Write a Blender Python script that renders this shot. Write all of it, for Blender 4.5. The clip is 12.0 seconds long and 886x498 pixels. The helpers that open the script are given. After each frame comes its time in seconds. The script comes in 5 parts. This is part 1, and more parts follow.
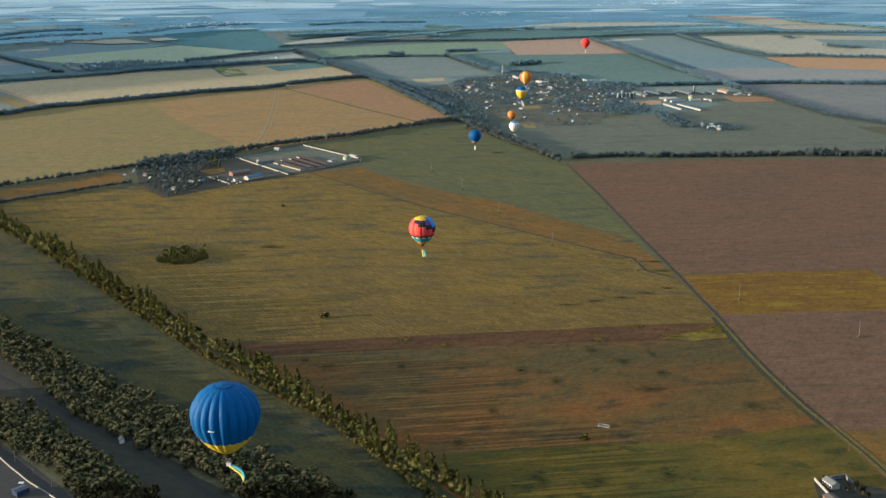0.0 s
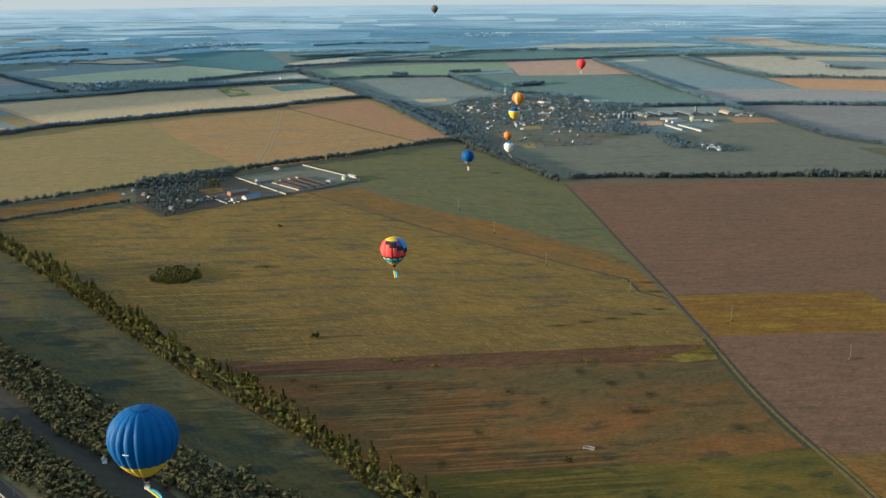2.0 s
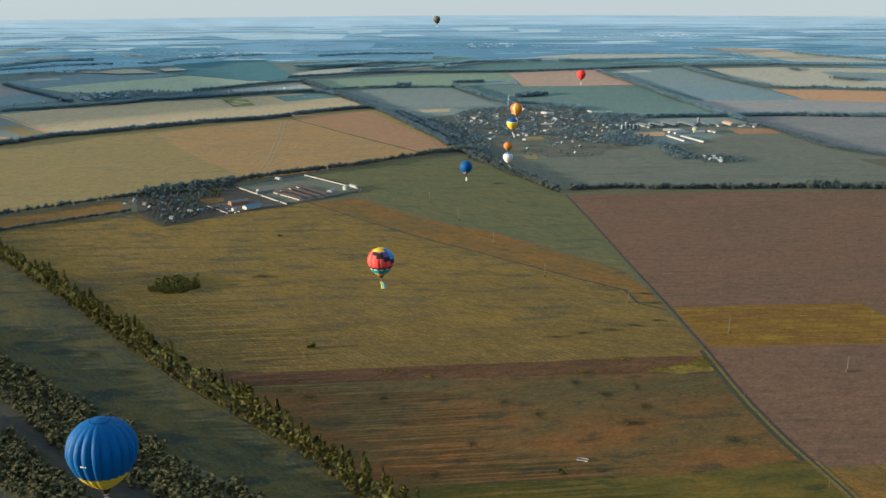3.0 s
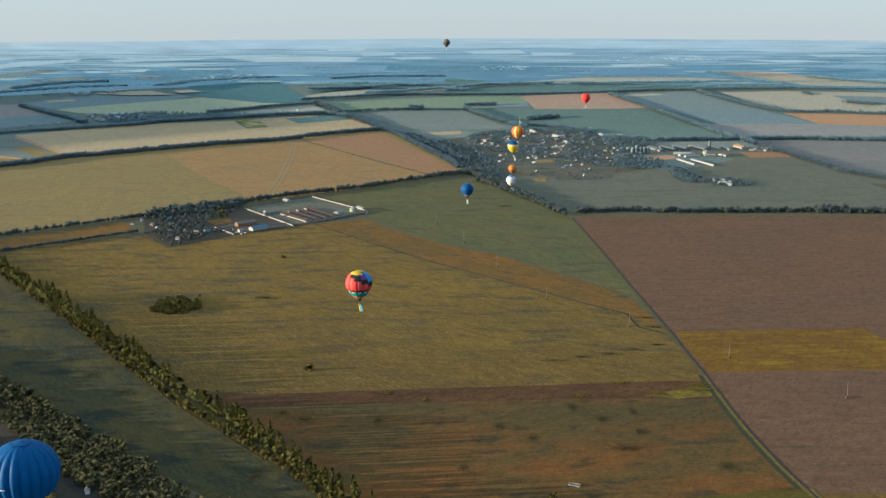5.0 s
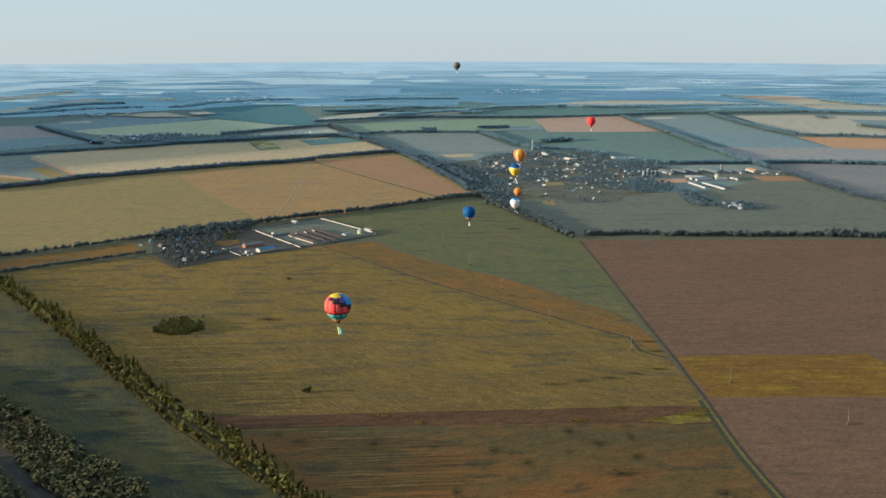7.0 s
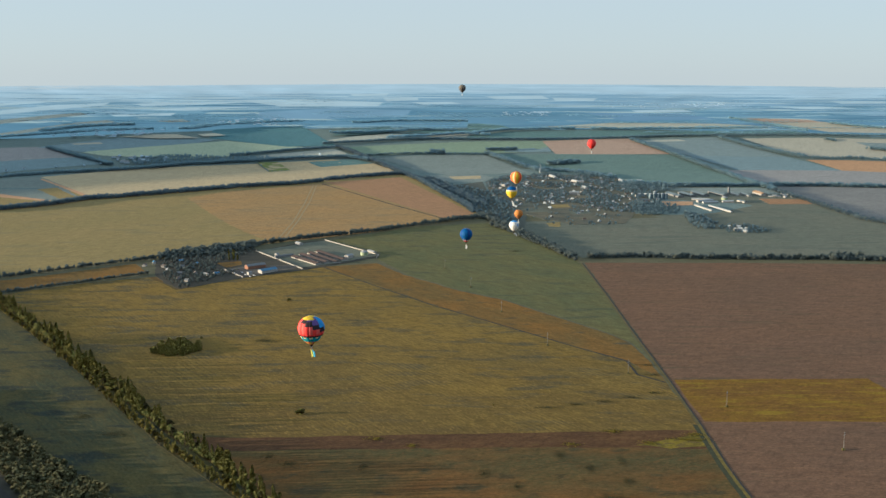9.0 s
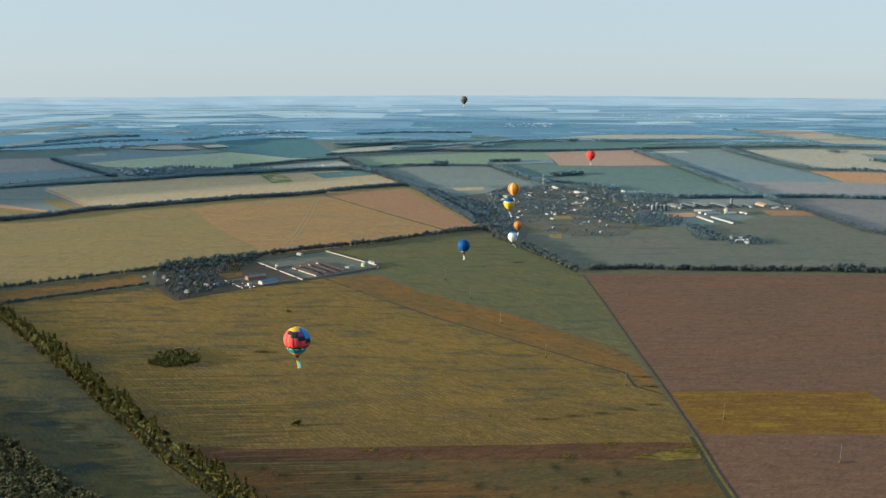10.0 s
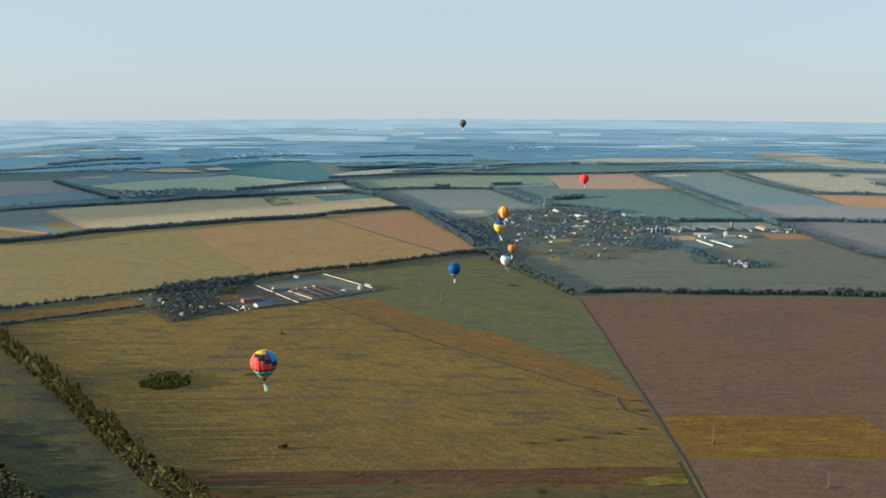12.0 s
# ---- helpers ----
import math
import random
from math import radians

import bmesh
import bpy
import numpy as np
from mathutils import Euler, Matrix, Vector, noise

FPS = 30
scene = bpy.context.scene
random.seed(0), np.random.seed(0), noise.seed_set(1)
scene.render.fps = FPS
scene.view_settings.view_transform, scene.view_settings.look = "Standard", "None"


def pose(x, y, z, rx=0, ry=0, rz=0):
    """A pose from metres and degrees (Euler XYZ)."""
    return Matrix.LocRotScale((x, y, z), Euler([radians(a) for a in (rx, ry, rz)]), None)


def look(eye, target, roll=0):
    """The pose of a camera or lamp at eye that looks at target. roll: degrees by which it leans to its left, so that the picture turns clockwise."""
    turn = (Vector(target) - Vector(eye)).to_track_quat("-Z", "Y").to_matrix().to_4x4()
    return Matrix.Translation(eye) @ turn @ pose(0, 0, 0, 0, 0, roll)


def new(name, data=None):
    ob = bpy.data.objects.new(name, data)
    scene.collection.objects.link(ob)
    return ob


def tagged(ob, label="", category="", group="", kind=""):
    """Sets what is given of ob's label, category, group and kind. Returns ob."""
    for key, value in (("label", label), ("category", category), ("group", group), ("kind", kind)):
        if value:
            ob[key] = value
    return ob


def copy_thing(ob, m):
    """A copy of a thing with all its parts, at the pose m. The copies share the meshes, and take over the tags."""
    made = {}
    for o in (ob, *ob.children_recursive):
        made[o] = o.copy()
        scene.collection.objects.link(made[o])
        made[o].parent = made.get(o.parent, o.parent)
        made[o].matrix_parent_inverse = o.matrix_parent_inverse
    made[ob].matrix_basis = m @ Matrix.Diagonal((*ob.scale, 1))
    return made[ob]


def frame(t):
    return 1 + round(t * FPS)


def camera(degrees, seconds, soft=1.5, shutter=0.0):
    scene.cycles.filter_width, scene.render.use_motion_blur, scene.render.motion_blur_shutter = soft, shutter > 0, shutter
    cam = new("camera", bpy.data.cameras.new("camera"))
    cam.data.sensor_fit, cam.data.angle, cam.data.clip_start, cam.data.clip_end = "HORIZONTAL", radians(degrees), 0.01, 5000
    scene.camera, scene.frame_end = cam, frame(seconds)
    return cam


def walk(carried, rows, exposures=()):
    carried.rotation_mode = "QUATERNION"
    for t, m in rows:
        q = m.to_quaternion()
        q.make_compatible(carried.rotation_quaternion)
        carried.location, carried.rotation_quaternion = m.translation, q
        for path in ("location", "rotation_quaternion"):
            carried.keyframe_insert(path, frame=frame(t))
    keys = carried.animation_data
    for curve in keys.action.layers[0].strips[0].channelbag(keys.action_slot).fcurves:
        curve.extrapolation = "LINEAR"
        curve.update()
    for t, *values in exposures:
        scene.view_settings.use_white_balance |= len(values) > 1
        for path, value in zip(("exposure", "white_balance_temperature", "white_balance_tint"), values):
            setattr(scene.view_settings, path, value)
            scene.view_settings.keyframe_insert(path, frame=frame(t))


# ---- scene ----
# ---- camera and its way ----
cam = camera(47.0, 12.0)
PATH = [
    (0, (5.23, -4.32, 347.00), (4.033, 92.254, 321.082), -0.36),
    (0.5, (9.57, -4.07, 347.04), (8.198, 92.620, 321.576), -0.31),
    (1, (13.79, -3.82, 347.12), (12.280, 92.992, 322.128), -0.32),
    (1.5, (18.29, -3.48, 347.23), (16.579, 93.455, 322.705), -0.30),
    (2, (23.07, -3.11, 347.31), (21.156, 93.942, 323.273), -0.31),
    (2.5, (27.67, -2.74, 347.41), (25.549, 94.429, 323.870), -0.28),
    (3, (32.13, -2.36, 347.63), (29.689, 94.912, 324.558), -0.21),
    (5, (50.88, -1.06, 348.11), (46.857, 96.629, 327.141), -0.07),
    (5.5, (55.56, -0.64, 348.18), (51.100, 97.144, 327.735), -0.08),
    (6, (60.18, -0.20, 348.31), (55.307, 97.669, 328.380), -0.03),
    (6.5, (64.84, 0.24, 348.41), (59.558, 98.202, 329.023), 0.03),
    (7, (69.66, 0.68, 348.48), (63.949, 98.721, 329.635), 0.04),
    (9, (89.00, 2.53, 349.11), (82.012, 100.871, 332.347), 0.12),
    (9.5, (93.90, 2.88, 349.19), (86.595, 101.281, 332.977), 0.14),
    (10, (98.75, 3.15, 349.19), (91.198, 101.622, 333.517), 0.12),
    (10.5, (103.51, 3.48, 349.20), (95.732, 102.029, 334.094), 0.14),
    (11, (108.32, 3.88, 349.26), (100.282, 102.488, 334.714), 0.18),
    (11.5, (113.17, 4.26, 349.32), (105.004, 102.940, 335.309), 0.20),
    (12, (118.07, 4.63, 349.32), (109.867, 103.384, 335.872), 0.18),
]
walk(cam, [(t, look(eye, target, roll)) for t, eye, target, roll in PATH], ((0, 1.36, 4960, 9), (12, 1.36, 4960, 9)))

# ---- sky and sun: a low morning sun from the west, hazy air ----
SUN_UP, SUN_FROM = 6.3, (-0.988, -0.15)
world = bpy.data.worlds.new("sky")
scene.world = world
world.use_nodes = True
sky = world.node_tree.nodes.new("ShaderNodeTexSky")
sky.sky_type, sky.sun_disc = "NISHITA", False
sky.sun_elevation = radians(SUN_UP)
sky.sun_rotation = math.atan2(SUN_FROM[0], SUN_FROM[1])
sky.altitude, sky.air_density, sky.dust_density, sky.ozone_density = 300, 0.9, 0.7, 2.4
background = world.node_tree.nodes["Background"]
veil = world.node_tree.nodes.new("ShaderNodeMix")  # thin even haze over the whole sky
veil.data_type = "RGBA"
veil.inputs[0].default_value = 0.84
veil.inputs[7].default_value = (3.00, 2.84, 2.26, 1)
world.node_tree.links.new(sky.outputs[0], veil.inputs[6])
world.node_tree.links.new(veil.outputs[2], background.inputs[0])
background.inputs[1].default_value = 0.091
sun = new("sun", bpy.data.lights.new("sun", "SUN"))
sun.data.energy, sun.data.angle, sun.data.color = 5.0, radians(0.8), (1.0, 0.67, 0.335)
sun.matrix_world = look((SUN_FROM[0] * 1000, SUN_FROM[1] * 1000, 1000 * math.tan(radians(SUN_UP))), (0, 0, 0))

# ---- materials ----
MATS = {}


def nodes_of(name, rough=0.9, spec=0.2):
    m = bpy.data.materials.new(name)
    m.use_nodes = True
    p = m.node_tree.nodes["Principled BSDF"]
    p.inputs["Roughness"].default_value = rough
    p.inputs["Specular IOR Level"].default_value = spec
    MATS[name] = m
    return m, m.node_tree, p


def place(nt, scale, turn=0.0):
    geo = nt.nodes.new("ShaderNodeNewGeometry")
    mp = nt.nodes.new("ShaderNodeMapping")
    mp.vector_type = "TEXTURE"
    mp.inputs["Scale"].default_value = tuple(1 / s for s in scale)
    mp.inputs["Rotation"].default_value = (0, 0, radians(turn))
    nt.links.new(geo.outputs["Position"], mp.inputs["Vector"])
    return mp.outputs[0]


def cloudy(nt, vec, detail=3.0, low=0.4, high=0.6, rough=0.55):
    """Noise, spread to 0..1 between low and high."""
    n = nt.nodes.new("ShaderNodeTexNoise")
    n.inputs["Scale"].default_value = 1.0
    n.inputs["Detail"].default_value = detail
    n.inputs["Roughness"].default_value = rough
    nt.links.new(vec, n.inputs["Vector"])
    r = nt.nodes.new("ShaderNodeMapRange")
    r.inputs["From Min"].default_value, r.inputs["From Max"].default_value = low, high
    nt.links.new(n.outputs["Fac"], r.inputs["Value"])
    return r.outputs[0]


def blend(nt, fac, a, b, how="MIX"):
    mx = nt.nodes.new("ShaderNodeMix")
    mx.data_type, mx.blend_type = "RGBA", how
    for sock, v in ((mx.inputs[0], fac), (mx.inputs[6], a), (mx.inputs[7], b)):
        if isinstance(v, (int, float)):
            sock.default_value = v
        elif isinstance(v, tuple):
            sock.default_value = (*v, 1)
        else:
            nt.links.new(v, sock)
    return mx.outputs[2]


def times(nt, a, k):
    n = nt.nodes.new("ShaderNodeMath")
    n.operation = "MULTIPLY"
    nt.links.new(a, n.inputs[0])
    if isinstance(k, (int, float)):
        n.inputs[1].default_value = k
    else:
        nt.links.new(k, n.inputs[1])
    return n.outputs[0]


def bump(nt, p, height, metres, strength=1.0):
    b = nt.nodes.new("ShaderNodeBump")
    b.inputs["Strength"].default_value = strength
    b.inputs["Distance"].default_value = metres
    nt.links.new(height, b.inputs["Height"])
    nt.links.new(b.outputs[0], p.inputs["Normal"])


def field_mat(name, a, b, c=None, turn=0.0, rows=6.0, row_mix=0.35, patch=None, patch_amount=0.62, patch_size=(90, 28), big=140.0, relief=0.2, grain=3.0, lines=None, fleck=0.4, drift=None):
    """Cropland: two tones in broad clouds, drill rows along turn, fine grain, stray patches of another tone."""
    m, nt, p = nodes_of(name, 0.95, 0.1)
    col = blend(nt, cloudy(nt, place(nt, (1 / big, 1 / big * 1.7, 1), turn), 4, 0.38, 0.62), a, b)
    if c:
        streak = cloudy(nt, place(nt, (1 / (rows * 30), 1 / rows, 1), turn), 4, 0.38, 0.70)
        col = blend(nt, times(nt, streak, row_mix), col, c)
    if patch:
        spot = cloudy(nt, place(nt, (1 / patch_size[0], 1 / patch_size[1], 1), 4), 4, patch_amount, patch_amount + 0.09)
        col = blend(nt, times(nt, spot, 0.8), col, patch)
    if drift:
        y0, y1, other = drift
        sep = nt.nodes.new("ShaderNodeSeparateXYZ")
        nt.links.new(nt.nodes.new("ShaderNodeNewGeometry").outputs["Position"], sep.inputs[0])
        grad = nt.nodes.new("ShaderNodeMapRange")
        grad.inputs["From Min"].default_value, grad.inputs["From Max"].default_value = y0, y1
        nt.links.new(sep.outputs[1], grad.inputs["Value"])
        ragged = cloudy(nt, place(nt, (1 / 120, 1 / 45, 1), 5), 4, 0.25, 0.6)
        col = blend(nt, times(nt, grad.outputs[0], ragged), col, other)
    if lines:
        wave = nt.nodes.new("ShaderNodeTexWave")
        wave.wave_type, wave.bands_direction = "BANDS", "Y"
        wave.inputs["Scale"].default_value = 1.0
        wave.inputs["Distortion"].default_value = 4.0
        wave.inputs["Detail"].default_value = 3.0
        wave.inputs["Detail Scale"].default_value = 0.3
        nt.links.new(place(nt, (0.314 / lines[0], 0.314 / lines[0], 1), turn), wave.inputs["Vector"])
        where = cloudy(nt, place(nt, (1 / 170, 1 / 110, 1), turn), 3, 0.45, 0.62)
        col = blend(nt, times(nt, times(nt, wave.outputs["Fac"], where), lines[1]), col, lines[2])
    if c and fleck:
        dot = cloudy(nt, place(nt, (1 / (grain * 3.2), 1 / (grain * 0.9), 1), turn), 5, 0.52, 0.64, 0.7)
        col = blend(nt, times(nt, dot, fleck), col, tuple(v * 1.25 for v in c))
        dip = cloudy(nt, place(nt, (1 / (grain * 16), 1 / (grain * 3.2), 1), turn + 9), 4, 0.54, 0.66, 0.65)
        col = blend(nt, times(nt, dip, fleck * 0.55), col, tuple(v * 0.55 for v in b))
        tangle = cloudy(nt, place(nt, (1 / (grain * 6.5), 1 / (grain * 2.6), 1), turn + 60), 7, 0.50, 0.60, 0.72)
        col = blend(nt, times(nt, tangle, fleck * 0.75), col, tuple(v * 0.62 for v in b))
        glint = cloudy(nt, place(nt, (1 / (grain * 4.0), 1 / (grain * 1.6), 1), turn + 25), 7, 0.54, 0.62, 0.74)
        col = blend(nt, times(nt, glint, fleck * 0.6), col, tuple(v * 1.3 for v in a))
    fine = cloudy(nt, place(nt, (1 / (grain * 1.5), 1 / grain, 1), turn), 6, 0.3, 0.7, 0.78)
    tuft = cloudy(nt, place(nt, (1 / (grain * 9), 1 / (grain * 4), 1), turn), 3, 0.3, 0.7)
    col = blend(nt, 0.7, col, blend(nt, fine, (0.35, 0.35, 0.35), (1.15, 1.15, 1.15)), "MULTIPLY")
    col = blend(nt, 0.4, col, blend(nt, tuft, (0.55, 0.56, 0.60), (1.2, 1.2, 1.15)), "MULTIPLY")
    nt.links.new(col, p.inputs["Base Color"])
    bump(nt, p, tuft, relief)
    return m


def leaf_mat(name, dark, light, island=True, bright=1.0):
    m, nt, p = nodes_of(name, 0.8, 0.15)
    if island:
        rnd = nt.nodes.new("ShaderNodeNewGeometry").outputs["Random Per Island"]
    else:
        rnd = nt.nodes.new("ShaderNodeObjectInfo").outputs["Random"]
    col = blend(nt, rnd, dark, light)
    spots = cloudy(nt, place(nt, (0.9, 0.9, 0.9)), 3, 0.3, 0.7, 0.7)
    col = blend(nt, 0.6, col, blend(nt, spots, (0.35, 0.35, 0.35), (1.15, 1.15, 1.0)), "MULTIPLY")
    nt.links.new(col, p.inputs["Base Color"])
    bump(nt, p, spots, 0.4)
    return m


def plain_mat(name, a, rough=0.7, metal=0.0, spec=0.3, vary=0.25, size=1.5):
    m, nt, p = nodes_of(name, rough, spec)
    p.inputs["Metallic"].default_value = metal
    mottle = cloudy(nt, place(nt, (1 / size, 1 / size, 1 / size)), 4, 0.3, 0.7)
    b = tuple(v * (1 - vary) for v in a)
    nt.links.new(blend(nt, mottle, b, a), p.inputs["Base Color"])
    return m


def cloth_mat(name, a):
    """Coated balloon fabric: faint sheen, faint horizontal panel seams and folds."""
    m, nt, p = nodes_of(name, 0.6, 0.12)
    fold = cloudy(nt, place(nt, (0.9, 0.9, 0.35)), 3, 0.3, 0.7)
    col = blend(nt, 0.25, a, blend(nt, fold, (0.6, 0.6, 0.6), (1, 1, 1)), "MULTIPLY")
    nt.links.new(col, p.inputs["Base Color"])
    bump(nt, p, fold, 0.12, 0.6)
    return m


field_mat("soil", (0.115, 0.130, 0.085), (0.15, 0.145, 0.09), (0.13, 0.12, 0.075), patch=(0.08, 0.10, 0.06))
field_mat("meadow_yellow", (0.210, 0.147, 0.030), (0.158, 0.123, 0.037), (0.271, 0.186, 0.052), -52, 1.3, 0.5, (0.072, 0.079, 0.058), 0.525, (80, 26), 150, 0.16, 2.6, lines=(6.0, 0.42, (0.304, 0.215, 0.052)), fleck=0.6, drift=(1330, 930, (0.139, 0.100, 0.034)))
field_mat("meadow_orange", (0.196, 0.095, 0.028), (0.111, 0.091, 0.034), (0.220, 0.118, 0.037), 8, 2.0, 0.4, (0.058, 0.057, 0.035), 0.56, (44, 26), 100, 0.2, 2.6, drift=(790, 905, (0.089, 0.082, 0.036)))
field_mat("strip_ochre", (0.218, 0.124, 0.030), (0.143, 0.110, 0.040), (0.246, 0.148, 0.040), -52, 4, 0.4, (0.072, 0.081, 0.063), 0.60, (50, 20))
# base colour blued a little for thin air haze
field_mat("meadow_green", (0.113, 0.135, 0.066), (0.146, 0.147, 0.062), (0.164, 0.152, 0.069), -52, 4, 0.4, (0.083, 0.103, 0.066), 0.56, (120, 34), 140, 0.2, lines=(9.0, 0.2, (0.185, 0.166, 0.078)))
field_mat("bottom_green", (0.101, 0.093, 0.022), (0.183, 0.128, 0.022), (0.064, 0.076, 0.021), 8, 2.4, 0.4, (0.038, 0.055, 0.021), 0.57, (30, 18), 70, 0.2, 2.6)
# meadow by the wood: its blue-dark patches are tree shade put into the colour
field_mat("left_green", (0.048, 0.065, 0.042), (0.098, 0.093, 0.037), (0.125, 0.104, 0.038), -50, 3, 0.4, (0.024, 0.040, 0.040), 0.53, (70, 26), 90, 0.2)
field_mat("ploughed", (0.073, 0.042, 0.027), (0.104, 0.057, 0.030), (0.140, 0.086, 0.035), 4, 1.6, 0.6, (0.159, 0.117, 0.024), 0.66, (40, 8), 60, 0.2, 2.6, lines=(3.6, 0.75, (0.176, 0.100, 0.040)), fleck=0.6)
field_mat("bare_brown", (0.177, 0.113, 0.074), (0.149, 0.101, 0.068), (0.205, 0.124, 0.077), 3, 2.2, 0.55, (0.121, 0.097, 0.060), 0.58, (160, 16), 240, 0.15, 2.6, lines=(7.0, 0.4, (0.230, 0.130, 0.069)), fleck=0.5)
field_mat("olive_strip", (0.208, 0.118, 0.021), (0.168, 0.087, 0.027), (0.253, 0.177, 0.019), 3, 3, 0.6, (0.264, 0.190, 0.019), 0.55, (50, 12), 60, lines=(5.0, 0.5, (0.143, 0.079, 0.027)))
field_mat("weeds_yellow", (0.251, 0.200, 0.023), (0.152, 0.131, 0.027), (0.274, 0.216, 0.027), 10, 3, 0.4, (0.114, 0.085, 0.045), 0.5, (12, 5), 20)
field_mat("stubble_tan", (0.378, 0.249, 0.102), (0.319, 0.235, 0.113), (0.422, 0.277, 0.117), 53, 5, 0.45, (0.265, 0.216, 0.122), 0.56, (170, 34), 320, 0.15, lines=(22.0, 0.3, (0.442, 0.301, 0.137)))
field_mat("stubble_olive", (0.295, 0.245, 0.103), (0.320, 0.255, 0.106), (0.261, 0.224, 0.102), 53, 5, 0.45, (0.236, 0.210, 0.109), 0.56, (170, 34), 320, 0.15)
field_mat("stubble_pink", (0.377, 0.230, 0.130), (0.349, 0.221, 0.123), (0.401, 0.249, 0.135), -52, 8, 0.4, big=300, relief=0.15)
# these farther field colours have air haze mixed in, more with distance
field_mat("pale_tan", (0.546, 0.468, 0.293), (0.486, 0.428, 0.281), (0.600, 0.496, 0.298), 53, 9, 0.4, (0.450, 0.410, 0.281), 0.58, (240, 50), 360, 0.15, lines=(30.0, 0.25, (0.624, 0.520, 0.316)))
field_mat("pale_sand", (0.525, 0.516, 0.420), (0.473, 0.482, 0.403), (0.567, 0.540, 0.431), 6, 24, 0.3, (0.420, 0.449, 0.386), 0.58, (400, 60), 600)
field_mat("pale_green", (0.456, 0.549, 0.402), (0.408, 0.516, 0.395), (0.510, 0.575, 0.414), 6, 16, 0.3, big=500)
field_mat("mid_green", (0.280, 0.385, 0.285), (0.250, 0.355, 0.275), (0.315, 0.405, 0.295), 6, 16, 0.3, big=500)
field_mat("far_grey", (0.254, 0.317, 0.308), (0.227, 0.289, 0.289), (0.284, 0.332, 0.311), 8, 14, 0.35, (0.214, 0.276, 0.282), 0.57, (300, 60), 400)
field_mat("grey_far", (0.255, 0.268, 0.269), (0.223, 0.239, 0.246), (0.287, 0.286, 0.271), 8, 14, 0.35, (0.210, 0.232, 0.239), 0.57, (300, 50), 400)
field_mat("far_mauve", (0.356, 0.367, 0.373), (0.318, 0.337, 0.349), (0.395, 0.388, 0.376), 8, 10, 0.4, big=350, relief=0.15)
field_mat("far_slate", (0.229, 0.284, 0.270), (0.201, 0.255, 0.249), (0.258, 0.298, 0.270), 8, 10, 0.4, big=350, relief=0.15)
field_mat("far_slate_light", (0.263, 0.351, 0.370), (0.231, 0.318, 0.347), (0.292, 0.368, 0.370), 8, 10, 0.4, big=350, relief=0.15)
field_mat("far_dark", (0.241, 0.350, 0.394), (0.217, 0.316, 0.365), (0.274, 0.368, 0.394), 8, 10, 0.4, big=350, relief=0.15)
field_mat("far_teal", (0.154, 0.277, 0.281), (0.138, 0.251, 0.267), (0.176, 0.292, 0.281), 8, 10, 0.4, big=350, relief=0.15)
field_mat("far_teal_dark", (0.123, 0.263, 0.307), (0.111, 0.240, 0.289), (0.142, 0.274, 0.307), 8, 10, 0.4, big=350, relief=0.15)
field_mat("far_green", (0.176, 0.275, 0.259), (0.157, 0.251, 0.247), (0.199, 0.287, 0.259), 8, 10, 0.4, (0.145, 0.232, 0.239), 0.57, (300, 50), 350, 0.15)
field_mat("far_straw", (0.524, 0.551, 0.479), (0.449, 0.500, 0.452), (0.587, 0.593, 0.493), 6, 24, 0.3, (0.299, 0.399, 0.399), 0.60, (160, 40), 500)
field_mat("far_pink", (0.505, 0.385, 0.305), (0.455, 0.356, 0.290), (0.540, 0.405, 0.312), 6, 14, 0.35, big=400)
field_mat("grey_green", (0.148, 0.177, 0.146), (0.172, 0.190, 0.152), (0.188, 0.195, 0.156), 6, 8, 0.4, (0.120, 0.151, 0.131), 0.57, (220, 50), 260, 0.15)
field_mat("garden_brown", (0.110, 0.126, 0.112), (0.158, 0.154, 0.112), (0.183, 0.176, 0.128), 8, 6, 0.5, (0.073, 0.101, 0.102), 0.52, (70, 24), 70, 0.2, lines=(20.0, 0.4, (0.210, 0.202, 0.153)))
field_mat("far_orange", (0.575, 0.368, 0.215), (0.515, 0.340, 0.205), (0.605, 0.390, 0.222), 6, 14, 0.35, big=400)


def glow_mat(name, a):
    """The far plain, seen through miles of bright air: haze put into a backdrop that glows."""
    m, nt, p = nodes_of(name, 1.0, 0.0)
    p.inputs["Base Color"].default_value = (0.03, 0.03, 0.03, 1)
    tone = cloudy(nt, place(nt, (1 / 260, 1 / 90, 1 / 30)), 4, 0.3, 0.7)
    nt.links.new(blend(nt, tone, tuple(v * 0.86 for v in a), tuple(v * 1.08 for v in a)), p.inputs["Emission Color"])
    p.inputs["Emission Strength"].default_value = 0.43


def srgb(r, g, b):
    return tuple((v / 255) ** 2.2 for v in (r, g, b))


PLAIN = (("plain_near_dark", (97, 126, 131)), ("glow_near_mid", (116, 142, 142)), ("plain_near_pale", (156, 168, 154)),
         ("plain_mid_dark", (116, 141, 145)), ("glow_mid_mid", (137, 157, 155)), ("plain_mid_pale", (166, 178, 167)),
         ("plain_near_deep", (86, 112, 121)), ("plain_mid_deep", (104, 130, 138)), ("plain_far_dark", (151, 167, 162)), ("glow_far_mid", (166, 180, 172)), ("plain_far_pale", (176, 187, 178)))
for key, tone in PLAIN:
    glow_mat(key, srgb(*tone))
# far ground tone, with the haze in its colour
field_mat("hazy_base", (0.175, 0.254, 0.265), (0.197, 0.267, 0.260), (0.210, 0.268, 0.248), 10, 12, 0.4, (0.140, 0.218, 0.242), 0.56, (200, 60), 300, 0.15)
